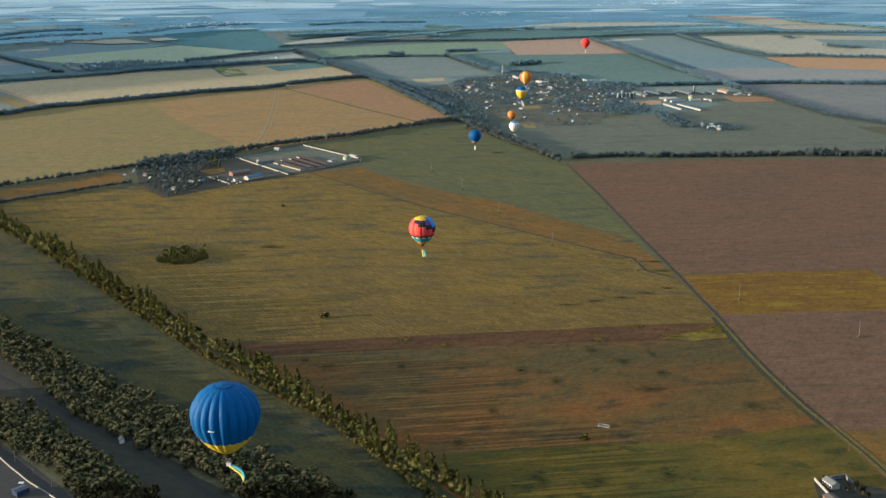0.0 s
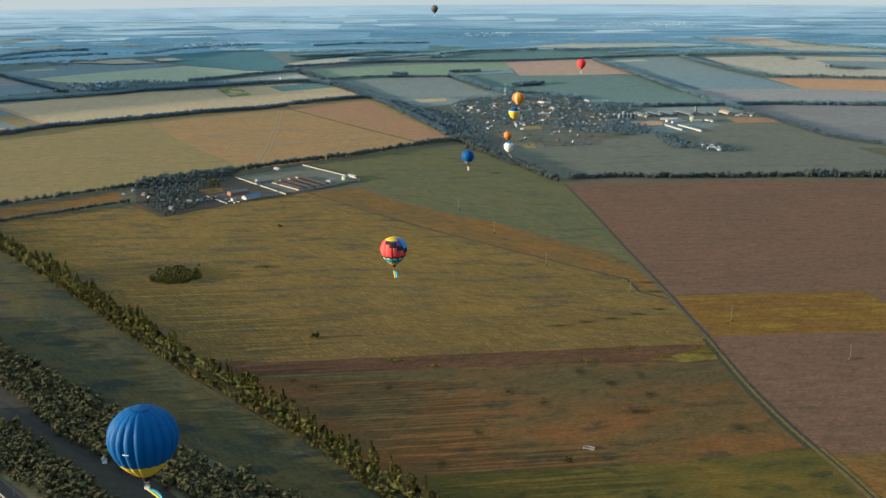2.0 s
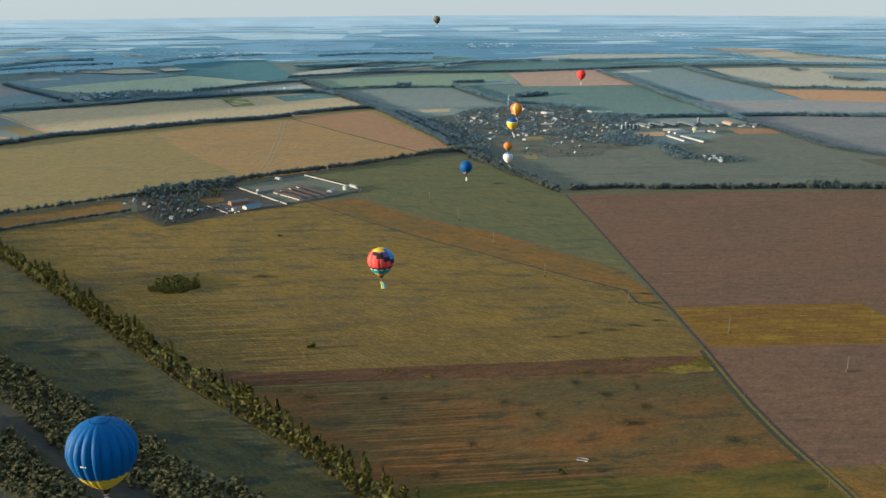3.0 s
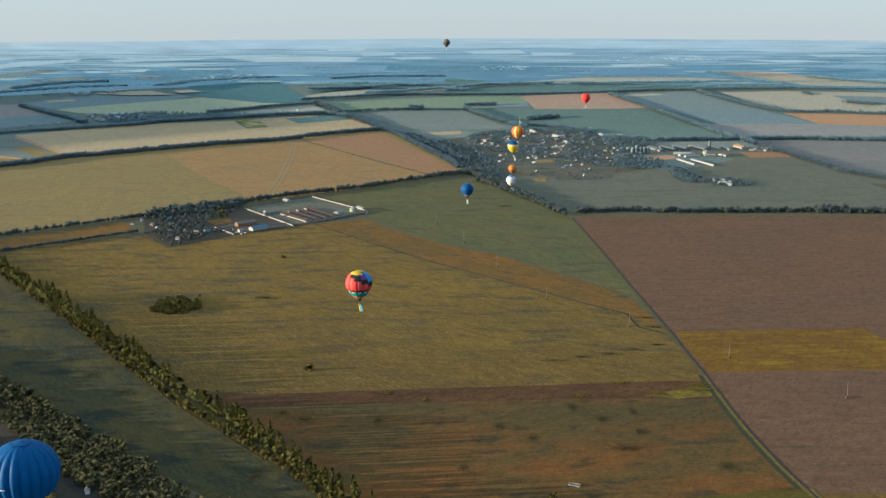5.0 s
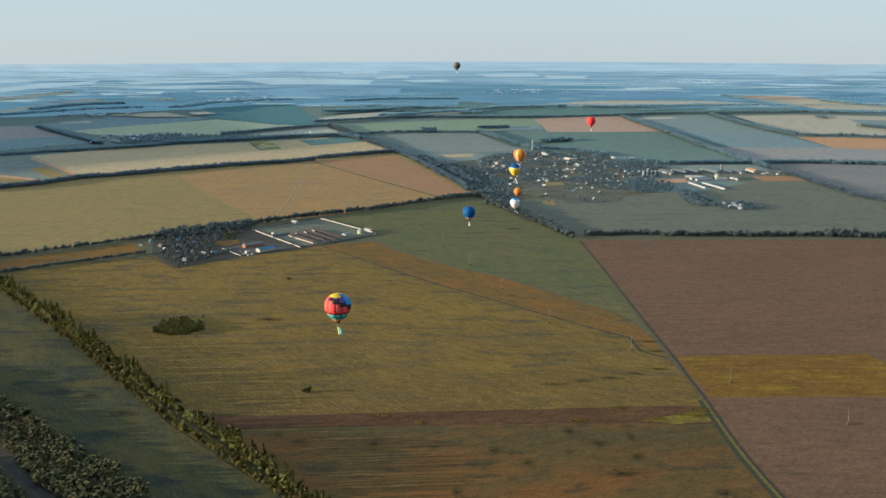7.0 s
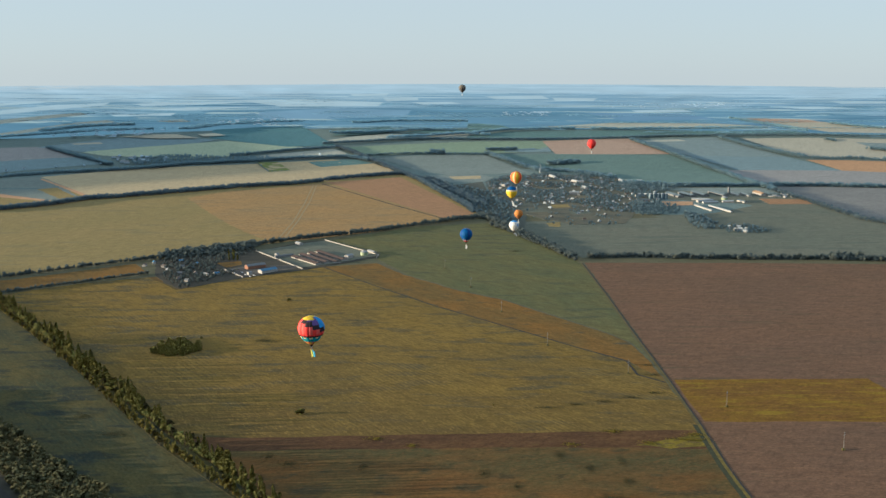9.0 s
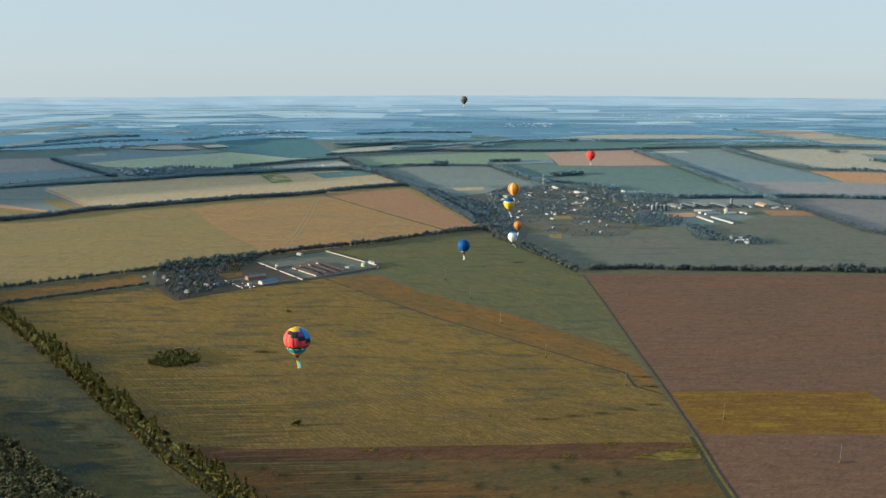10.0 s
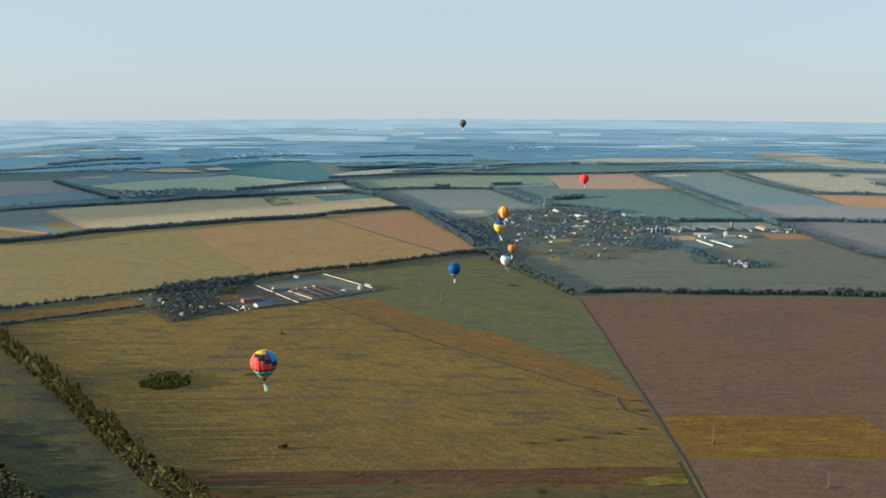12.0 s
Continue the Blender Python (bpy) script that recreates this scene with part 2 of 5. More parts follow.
field_mat("plot_green", (0.20, 0.27, 0.085), (0.24, 0.29, 0.10), (0.27, 0.29, 0.11), 53, 6, 0.4)
plain_mat("asphalt", (0.05, 0.05, 0.052), 0.85, size=3)
plain_mat("dirt_road", (0.034, 0.036, 0.038), 0.95, size=4)
plain_mat("track_tan", (0.30, 0.25, 0.14), 0.95, size=4)
plain_mat("verge", (0.160, 0.128, 0.026), 0.95, vary=0.45, size=6)
plain_mat("verge_dull", (0.115, 0.100, 0.035), 0.95, vary=0.45, size=6)
plain_mat("ditch_grass", (0.044, 0.054, 0.028), 0.95, vary=0.45, size=4)
plain_mat("yard", (0.105, 0.10, 0.09), 0.95, vary=0.4, size=9)
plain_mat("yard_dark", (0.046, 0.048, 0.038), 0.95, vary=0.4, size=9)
leaf_mat("leaf_poplar", (0.226, 0.251, 0.072), (0.397, 0.355, 0.085))
leaf_mat("leaf_broad", (0.096, 0.112, 0.063), (0.191, 0.177, 0.079))
leaf_mat("leaf_bush", (0.270, 0.291, 0.093), (0.459, 0.417, 0.111))
# village foliage, lightened and blued to hold the haze
leaf_mat("leaf_hazy_village", (0.099, 0.165, 0.226), (0.198, 0.288, 0.336))
leaf_mat("leaf_golden", (0.175, 0.156, 0.034), (0.305, 0.245, 0.045))
leaf_mat("leaf_weed_yellow", (0.2, 0.16, 0.02), (0.32, 0.25, 0.03))
leaf_mat("leaf_weed_dark", (0.060, 0.062, 0.030), (0.105, 0.098, 0.042))
# leaf colours with air haze mixed in, paler and bluer with distance
leaf_mat("leaf_hazy_hedge", (0.068, 0.100, 0.122), (0.154, 0.182, 0.163))
leaf_mat("leaf_hazy_belt", (0.084, 0.137, 0.207), (0.159, 0.220, 0.249))
leaf_mat("leaf_hazy_far", (0.149, 0.255, 0.351), (0.218, 0.336, 0.402))
leaf_mat("leaf_hazy_distant", (0.271, 0.500, 0.688), (0.351, 0.576, 0.739))
plain_mat("bark", (0.10, 0.075, 0.05), 0.95, size=0.4)
plain_mat("white_wall", (0.357, 0.357, 0.348), 0.8, vary=0.15)
plain_mat("lime_wall", (0.30, 0.30, 0.29), 0.85, vary=0.2)
plain_mat("grey_wall", (0.18, 0.19, 0.20), 0.85)
plain_mat("brick_wall", (0.24, 0.13, 0.09), 0.9)
plain_mat("roof_red", (0.070, 0.052, 0.048), 0.8, size=4)
plain_mat("roof_grey", (0.16, 0.18, 0.20), 0.6, size=4)
plain_mat("roof_light", (0.26, 0.29, 0.32), 0.5, size=4)
plain_mat("roof_pale", (0.34, 0.39, 0.43), 0.6, size=4)
plain_mat("roof_barn", (0.105, 0.150, 0.185), 0.6, size=4)
plain_mat("roof_dark", (0.12, 0.11, 0.11), 0.8, size=4)
plain_mat("roof_blue", (0.06, 0.19, 0.36), 0.5, size=4)
# far and village walls: blue put into the white to offset warm sunlight
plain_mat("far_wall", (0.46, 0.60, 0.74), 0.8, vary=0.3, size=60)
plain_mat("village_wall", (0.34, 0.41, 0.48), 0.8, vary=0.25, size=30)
plain_mat("silo_steel", (0.13, 0.19, 0.235), 0.5, 0.2, size=5)
plain_mat("roof_tan", (0.30, 0.21, 0.13), 0.7, size=4)
plain_mat("yard_far", (0.080, 0.098, 0.086), 0.95, vary=0.35, size=14)
plain_mat("steel", (0.30, 0.34, 0.38), 0.45, 0.3, size=5)
plain_mat("tank_green", (0.30, 0.38, 0.25), 0.6, size=5)
plain_mat("concrete", (0.17, 0.17, 0.165), 0.85, size=0.7)
plain_mat("car_white", (0.75, 0.76, 0.78), 0.3, spec=0.5, vary=0.05)
plain_mat("car_blue", (0.03, 0.05, 0.10), 0.3, spec=0.5, vary=0.05)
plain_mat("glass_dark", (0.02, 0.025, 0.03), 0.1, spec=0.6, vary=0.0)
plain_mat("rubber", (0.02, 0.02, 0.02), 0.9)
plain_mat("wicker", (0.30, 0.21, 0.12), 0.85, size=0.2)
plain_mat("white_cover", (0.8, 0.8, 0.78), 0.7, vary=0.1)
plain_mat("rope", (0.12, 0.10, 0.08), 0.9)
for key, tone in (("blue", (0.010, 0.085, 0.28)), ("yellow", (0.62, 0.45, 0.02)), ("navy", (0.012, 0.05, 0.22)), ("red", (0.62, 0.045, 0.04)),
                  ("coral", (0.60, 0.10, 0.09)), ("black", (0.03, 0.022, 0.03)), ("violet", (0.11, 0.07, 0.24)), ("sky", (0.05, 0.25, 0.62)),
                  ("teal", (0.03, 0.26, 0.34)), ("orange", (0.62, 0.24, 0.03)), ("brown", (0.27, 0.13, 0.05)), ("white", (0.60, 0.64, 0.66)),
                  ("cream", (0.62, 0.52, 0.30)), ("taupe", (0.15, 0.13, 0.09)), ("umber", (0.08, 0.06, 0.045)), ("skirt", (0.03, 0.02, 0.015)), ("flagblue", (0.12, 0.48, 0.72)), ("flagyellow", (0.62, 0.60, 0.10)), ("grey", (0.10, 0.11, 0.12))):
    cloth_mat("cloth_" + key, tone)

# ---- the lie of the land ----
# Flat farmland; past FLAT metres the far plain is drawn together, so that the whole distance to the horizon ends at RIM.
HEIGHT, MIDX, MIDY, FLAT, RIM = 349.0, 61.0, 0.0, 3900.0, 4860.0


def squeeze(x, y):
    r = math.hypot(x - MIDX, y - MIDY)
    return 1.0 if r <= FLAT else (FLAT + (RIM - FLAT) * (1 - FLAT / r)) / r


def land(x, y, up=0.0):
    s = squeeze(x, y)
    if s == 1.0:
        return Vector((x, y, up))
    q = Vector((MIDX + (x - MIDX) * s, MIDY + (y - MIDY) * s, HEIGHT + (up - HEIGHT) * s))
    return q + (Vector((MIDX, MIDY, HEIGHT)) - q) * 0.0018 if up else q


def mesh_ob(name, verts, faces, mats, parent=None, idx=None, flat_light=False, smooth=False):
    me = bpy.data.meshes.new(name)
    me.from_pydata([tuple(v) for v in verts], [], faces)
    for k in ([mats] if isinstance(mats, str) else mats):
        me.materials.append(MATS[k])
    if idx is not None:
        me.polygons.foreach_set("material_index", idx)
    if smooth or flat_light:
        me.polygons.foreach_set("use_smooth", [True] * len(me.polygons))
    if flat_light:
        me.normals_split_custom_set([(0, 0, 1)] * len(me.loops))
    me.update()
    ob = new(name, me)
    ob.parent = parent
    return ob


def part(name, bm, material, parent, label=""):
    me = bpy.data.meshes.new(name)
    bm.to_mesh(me)
    bm.free()
    me.materials.append(MATS[material])
    ob = new(name, me)
    ob.parent = parent
    return tagged(ob, label)


def horizon_at(a):
    """How far the plain runs in a direction: shortened at the sides to fit the bowed horizon in the camera's view."""
    off = abs(math.degrees(math.atan2(math.cos(a), math.sin(a))))
    return 45000 - 19000 * min(1.0, off / 25) ** 2


def build_ground():
    verts, faces, prev = [(MIDX, MIDY, 0)], [], None
    n = 480
    for k in range(34):
        ring = []
        for i in range(n):
            a = 2 * math.pi * i / n
            far = horizon_at(a)
            r = 150 + (FLAT - 150) * (k / 8) ** 1.4 if k <= 8 else FLAT * (far / FLAT) ** ((k - 8) / 25)
            ring.append(len(verts))
            verts.append(land(MIDX + r * math.cos(a), MIDY + r * math.sin(a)))
        for i in range(n):
            j = (i + 1) % n
            faces.append((prev[i], ring[i], ring[j], prev[j]) if prev else (0, ring[i], ring[j]))
        prev = ring
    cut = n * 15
    tagged(mesh_ob("ground", verts, faces[:cut], ["soil", "hazy_base"], None, [0 if i < n * 7 else 1 for i in range(cut)], True), "wide flat farmland under low morning sun", "ground", kind="structure")
    # the outer rings glow in haze tones
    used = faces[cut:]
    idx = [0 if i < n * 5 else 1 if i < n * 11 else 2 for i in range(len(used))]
    tagged(mesh_ob("backdrop", verts, used, ["plain_near_dark", "glow_mid_mid", "glow_far_mid"], None, idx, True), "hazy blue distant plain reaching the horizon", "backdrop", kind="structure")


build_ground()
LIFT = [0.02]


def field(pts, material, label):
    """A flat crop field with the given corners."""
    LIFT[0] += 0.003
    near = all(squeeze(*p) == 1.0 for p in pts)
    if near:
        r = random.Random(int(1000 * LIFT[0]))
        worn = []
        for (ax, ay), (bx, by) in zip(pts, pts[1:] + pts[:1]):
            d = math.hypot(bx - ax, by - ay)
            k = max(1, min(60, int(d / 14)))
            for i in range(k):
                q = 1.6 if i else 0.0
                worn.append((ax + (bx - ax) * i / k + r.uniform(-q, q), ay + (by - ay) * i / k + r.uniform(-q, q)))
        pts = worn
        n = len(pts)
        top = [Vector((*p, LIFT[0])) for p in pts]
        low = [Vector((*p, 0.0)) for p in pts]
        faces = [list(range(n))] + [(i, i + n, (i + 1) % n + n, (i + 1) % n) for i in range(n)]
        bm = bmesh.new()
        vs = [bm.verts.new(v) for v in top + low]
        for f in faces:
            bm.faces.new([vs[i] for i in f])
        bmesh.ops.recalc_face_normals(bm, faces=bm.faces)
        bmesh.ops.triangulate(bm, faces=[f for f in bm.faces if len(f.verts) > 4])
        ob = part("field", bm, material, None)
    else:
        bm = bmesh.new()
        bm.faces.new([bm.verts.new((*p, 0)) for p in pts])
        bmesh.ops.triangulate(bm, faces=bm.faces[:])
        over = 0.0022 if min(math.hypot(*p) for p in pts) > 5800 else 0.0
        for _ in range(5):
            bmesh.ops.subdivide_edges(bm, edges=[e for e in bm.edges if e.calc_length() > 90], cuts=1, use_grid_fill=True)
        bmesh.ops.triangulate(bm, faces=bm.faces[:])
        bm.verts.index_update()
        verts = [land(v.co.x, v.co.y) for v in bm.verts]
        verts = [q + (Vector((MIDX, MIDY, HEIGHT)) - q) * (0.0004 + LIFT[0] * 0.002 + over) for q in verts]
        faces = [[v.index for v in f.verts] for f in bm.faces]
        bm.free()
        ob = mesh_ob("field", verts, faces, material, None, None, True)
        if sum(p.normal.z for p in ob.data.polygons) < 0:
            ob.data.flip_normals()
            ob.data.normals_split_custom_set([(0, 0, 1)] * len(ob.data.loops))
    return tagged(ob, label, "field", kind="structure")


def strip(name, pts, width, material, label, up=0.6):
    """A road or track of even width along a line."""
    verts, faces = [], []
    ps = [Vector((*p, 0)) for p in pts]
    for i, p in enumerate(ps):
        d = (ps[min(i + 1, len(ps) - 1)] - ps[max(i - 1, 0)]).normalized()
        s = Vector((-d.y, d.x, 0)) * width / 2
        for q in (p + s, p - s):
            verts.append(land(q.x, q.y, up))
        if i:
            k = 2 * i
            faces.append((k - 2, k - 1, k + 1, k))
    n = len(verts)
    low = []
    for i in range(0, n, 2):
        out = (verts[i] - verts[i + 1]).normalized() * (1.6 * up)
        low += [verts[i] + out - Vector((0, 0, up)), verts[i + 1] - out - Vector((0, 0, up))]
    verts += low
    for i in range(len(ps) - 1):
        faces += [(2 * i, 2 * i + 2, 2 * i + 2 + n, 2 * i + n), (2 * i + 1, 2 * i + 1 + n, 2 * i + 3 + n, 2 * i + 3)]
    return tagged(mesh_ob(name, verts, faces, material, flat_light=True), label, name, kind="structure")


# ---- fields ----
field([(-1216, 2362), (-1446, 2800), (-1133, 3137), (-836, 3376), (-597, 3583), (-315, 3681), (6, 2569), (-68, 2463), (-319, 2472), (-597, 2459)], "stubble_olive", "stubble margins along the far tree belts")
field([(493, 3328), (1462, 3371), (1057, 2376), (855, 2384), (731, 2860), (466, 2982)], "grey_green", "rough grass margins round the barns")
field([(-826, 1436), (-718, 1571), (-549, 1712), (-262, 1836), (-34, 1535), (266, 1159), (283, 944), (295, 817), (307, 731), (313, 596), (288, 540), (-33, 571), (-42, 658), (-85, 713), (-131, 773), (-203, 855), (-367, 1064), (-638, 1386)], "meadow_orange", "dry grass margins between the meadow strips")
field([(-826, 1436), (-718, 1571), (-640, 1652), (-549, 1712), (-467, 1613), (-386, 1723), (-297, 1809), (-262, 1836), (-34, 1535), (230, 1242), (245, 1208), (266, 1159), (274, 1061), (280, 944), (114, 955), (-165, 937), (-210, 941), (-255, 954), (-379, 1102), (-500, 1253), (-666, 1451)], "meadow_yellow", "broad yellow-green meadow with worn swaths and dark patches")
field([(-262, 1836), (-170, 1880), (-100, 1763), (0, 1641), (72, 1579), (166, 1449), (218, 1377), (242, 1333), (255, 1260), (267, 1161), (245, 1208), (231, 1244), (118, 1363), (42, 1444), (-35, 1539)], "strip_ochre", "long ochre strip of dry grass beside a track")
field([(-173, 1921), (-177, 1997), (-307, 2140), (-133, 2364), (32, 2433), (127, 2173), (202, 1950), (217, 1900), (239, 1584), (251, 1390), (260, 1247), (257, 1269), (243, 1339), (219, 1384), (167, 1457), (73, 1587), (0, 1650), (-100, 1773)], "meadow_green", "dull green meadow between tree belts")
field([(-228, 934), (-165, 937), (47, 965), (258, 992), (278, 992), (280, 941), (140, 935), (46, 925), (-106, 909), (-190, 897), (-212, 909)], "ploughed", "narrow reddish brown strip of ploughed soil")
field([(-183, 900), (-106, 910), (46, 923), (140, 934), (280, 939), (291, 829), (295, 746), (232, 731), (177, 718), (45, 703), (-10, 693), (-40, 698), (-90, 765), (-149, 841)], "meadow_orange", "rust-coloured dry grassland with darker weed patches")
field([(-10, 692), (45, 702), (176, 717), (232, 730), (294, 745), (302, 729), (308, 649), (311, 592), (288, 540), (71, 540), (33, 614)], "bottom_green", "green grassland with tufted dark weed patches")
field([(208, 946), (222, 953), (246, 967), (262, 975), (287, 991), (283, 949), (262, 946), (240, 939), (224, 944)], "weeds_yellow", "bright yellow weeds over the ploughed strip")
field([(225, 1912), (541, 1929), (1194, 1945), (379, 546), (321, 546), (314, 640), (304, 732), (291, 828), (281, 1017), (272, 1166)], "bare_brown", "bare brown soil margins along the dirt road")
field([(222, 1918), (544, 1941), (839, 1953), (1201, 1957), (762, 1202), (506, 1190), (277, 1170), (258, 1407)], "bare_brown", "huge bare brown field of harvested soil")
field([(277, 1166), (505, 1188), (520, 1090), (604, 1093), (575, 1037), (464, 1032), (286, 1020)], "olive_strip", "olive strip of weeds across the brown field")
field([(287, 1017), (462, 1029), (636, 1039), (474, 747), (345, 740), (310, 736), (298, 828)], "bare_brown", "bare brown field beside the dirt road")
field([(310, 734), (344, 738), (473, 745), (362, 546), (325, 546), (317, 640)], "strip_ochre", "dry ochre grass verge of the brown field")
field([(-1041, 1741), (-647, 1426), (-497, 1244), (-377, 1095), (-253, 944), (-178, 863), (-110, 777), (-63, 718), (-10, 651), (10, 622), (32, 585), (-33, 571), (-67, 626), (-103, 661), (-143, 697), (-214, 758), (-266, 810), (-336, 869), (-426, 962), (-553, 1099), (-826, 1362)], "left_green", "green meadow with painted blue shade between the poplar row and the wood")
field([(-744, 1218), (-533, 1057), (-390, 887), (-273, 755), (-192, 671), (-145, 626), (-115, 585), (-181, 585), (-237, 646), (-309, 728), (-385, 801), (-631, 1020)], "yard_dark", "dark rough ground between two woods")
field([(-766, 1682), (-619, 1838), (-574, 1762), (-648, 1675), (-729, 1596), (-818, 1501), (-877, 1616)], "strip_ochre", "small dry ochre field between two hedges")
field([(-1166, 2605), (-943, 2818), (-790, 3030), (-665, 3160), (-540, 3315), (-93, 2516), (-206, 2296), (-361, 2141), (-464, 2058), (-598, 1907), (-699, 1812), (-785, 1726), (-924, 1617), (-1339, 2383)], "stubble_olive", "wide olive stubble field")
field([(-854, 2865), (-790, 3030), (-665, 3160), (-540, 3315), (-93, 2516), (-206, 2296), (-361, 2141), (-428, 2113), (-496, 2206), (-611, 2397), (-736, 2633)], "stubble_tan", "wide tan stubble field with tractor tracks")
field([(-540, 3335), (-455, 3400), (-310, 3525), (-13, 2587), (-90, 2516)], "stubble_pink", "pinkish stubble field along a tree belt")
field([(46, 2433), (143, 2469), (365, 2542), (513, 2579), (596, 2387), (958, 2245), (1267, 2069), (1228, 2002), (854, 1991), (221, 1974)], "grey_green", "dull grey-green field below the village")
field([(430, 2593), (603, 2665), (866, 2973), (911, 2576), (958, 2245), (594, 2378), (525, 2496)], "grey_green", "grey-green field beside the barns")
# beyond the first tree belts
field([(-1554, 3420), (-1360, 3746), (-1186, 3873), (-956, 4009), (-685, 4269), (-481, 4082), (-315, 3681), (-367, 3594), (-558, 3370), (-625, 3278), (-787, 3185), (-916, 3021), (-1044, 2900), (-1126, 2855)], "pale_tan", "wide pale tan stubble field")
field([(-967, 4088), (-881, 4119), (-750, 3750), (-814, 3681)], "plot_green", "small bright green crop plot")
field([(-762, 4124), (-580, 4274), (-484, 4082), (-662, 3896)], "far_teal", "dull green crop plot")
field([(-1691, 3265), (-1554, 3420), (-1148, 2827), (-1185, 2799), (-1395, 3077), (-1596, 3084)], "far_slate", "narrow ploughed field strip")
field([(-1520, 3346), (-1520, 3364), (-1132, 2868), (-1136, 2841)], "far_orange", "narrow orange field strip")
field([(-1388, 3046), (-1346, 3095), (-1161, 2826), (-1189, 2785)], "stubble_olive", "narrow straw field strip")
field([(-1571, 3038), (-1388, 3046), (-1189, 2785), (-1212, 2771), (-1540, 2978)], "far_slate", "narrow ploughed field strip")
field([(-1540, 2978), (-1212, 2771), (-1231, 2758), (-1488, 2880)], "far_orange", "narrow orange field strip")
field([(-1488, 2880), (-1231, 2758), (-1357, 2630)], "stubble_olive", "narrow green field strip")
field([(-2474, 4753), (-2230, 4878), (-1977, 4560), (-1775, 4281), (-1875, 4217), (-2057, 3961)], "far_mauve", "bare soil field hazed mauve")
field([(-2057, 3961), (-1875, 4217), (-1775, 4281), (-1530, 3958), (-1610, 3879), (-1809, 3488)], "far_dark", "ploughed field hazed slate blue")
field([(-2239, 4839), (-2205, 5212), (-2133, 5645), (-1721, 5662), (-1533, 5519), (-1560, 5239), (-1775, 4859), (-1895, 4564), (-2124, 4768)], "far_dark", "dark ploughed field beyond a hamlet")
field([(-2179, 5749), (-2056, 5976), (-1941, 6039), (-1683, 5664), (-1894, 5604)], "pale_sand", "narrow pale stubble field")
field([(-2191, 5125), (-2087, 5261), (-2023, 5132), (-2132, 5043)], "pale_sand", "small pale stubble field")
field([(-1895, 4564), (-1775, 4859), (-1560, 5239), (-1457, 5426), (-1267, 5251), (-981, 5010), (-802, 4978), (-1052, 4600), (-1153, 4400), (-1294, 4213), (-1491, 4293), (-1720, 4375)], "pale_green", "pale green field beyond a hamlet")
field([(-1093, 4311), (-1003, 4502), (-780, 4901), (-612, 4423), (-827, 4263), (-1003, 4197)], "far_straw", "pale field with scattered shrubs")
field([(-1626, 5666), (-1861, 6550), (-1645, 6921), (-1384, 7087), (-969, 5642), (-812, 5141), (-1037, 5008), (-1307, 5294)], "far_teal_dark", "crop field hazed dark teal")
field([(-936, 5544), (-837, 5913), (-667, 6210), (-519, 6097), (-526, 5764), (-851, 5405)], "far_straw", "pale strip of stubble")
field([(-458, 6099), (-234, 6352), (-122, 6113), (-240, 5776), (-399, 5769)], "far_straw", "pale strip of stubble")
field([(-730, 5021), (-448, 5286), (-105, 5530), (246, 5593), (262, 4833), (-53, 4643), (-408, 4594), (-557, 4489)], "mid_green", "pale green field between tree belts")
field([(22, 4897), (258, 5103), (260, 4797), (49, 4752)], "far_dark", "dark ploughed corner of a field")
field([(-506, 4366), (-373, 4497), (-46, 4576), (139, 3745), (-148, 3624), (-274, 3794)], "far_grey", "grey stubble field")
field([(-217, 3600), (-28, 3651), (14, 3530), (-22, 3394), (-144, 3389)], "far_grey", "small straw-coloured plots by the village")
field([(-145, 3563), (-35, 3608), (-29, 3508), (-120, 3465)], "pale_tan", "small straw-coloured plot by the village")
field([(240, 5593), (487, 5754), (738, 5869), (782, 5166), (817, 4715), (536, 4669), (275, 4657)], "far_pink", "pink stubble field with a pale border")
field([(-14, 4611), (280, 4658), (811, 4680), (831, 3962), (871, 3434), (887, 3311), (471, 3292), (412, 3628), (238, 3749), (129, 3980)], "far_green", "crop field hazed blue-green beyond the village")
field([(764, 5519), (801, 5767), (1263, 6055), (1270, 5229), (1288, 4601), (1075, 4592), (862, 4649), (814, 5007)], "far_slate_light", "long field hazed slate blue")
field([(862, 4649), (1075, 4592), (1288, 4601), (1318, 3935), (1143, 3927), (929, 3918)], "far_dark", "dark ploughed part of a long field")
field([(876, 3915), (1143, 3927), (1318, 3935), (1640, 3811), (1447, 3336), (914, 3347)], "far_mauve", "long bare soil field hazed mauve")
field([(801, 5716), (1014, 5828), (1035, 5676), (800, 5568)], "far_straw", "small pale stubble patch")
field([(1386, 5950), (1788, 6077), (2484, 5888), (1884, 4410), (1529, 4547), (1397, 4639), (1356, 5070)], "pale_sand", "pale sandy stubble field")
field([(1928, 5664), (2323, 5492), (2057, 4838), (1850, 5051)], "far_slate_light", "corner of a field hazed slate blue")
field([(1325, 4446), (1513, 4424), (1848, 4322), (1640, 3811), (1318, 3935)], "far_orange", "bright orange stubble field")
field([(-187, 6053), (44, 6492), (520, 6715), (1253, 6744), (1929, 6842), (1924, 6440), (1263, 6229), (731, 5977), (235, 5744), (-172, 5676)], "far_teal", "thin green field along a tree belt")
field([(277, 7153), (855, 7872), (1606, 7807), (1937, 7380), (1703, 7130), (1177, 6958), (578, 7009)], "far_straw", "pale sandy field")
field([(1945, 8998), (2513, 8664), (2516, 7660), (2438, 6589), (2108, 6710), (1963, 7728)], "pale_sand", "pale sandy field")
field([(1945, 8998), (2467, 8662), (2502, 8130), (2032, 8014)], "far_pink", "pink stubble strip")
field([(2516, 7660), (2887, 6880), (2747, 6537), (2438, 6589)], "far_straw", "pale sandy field")
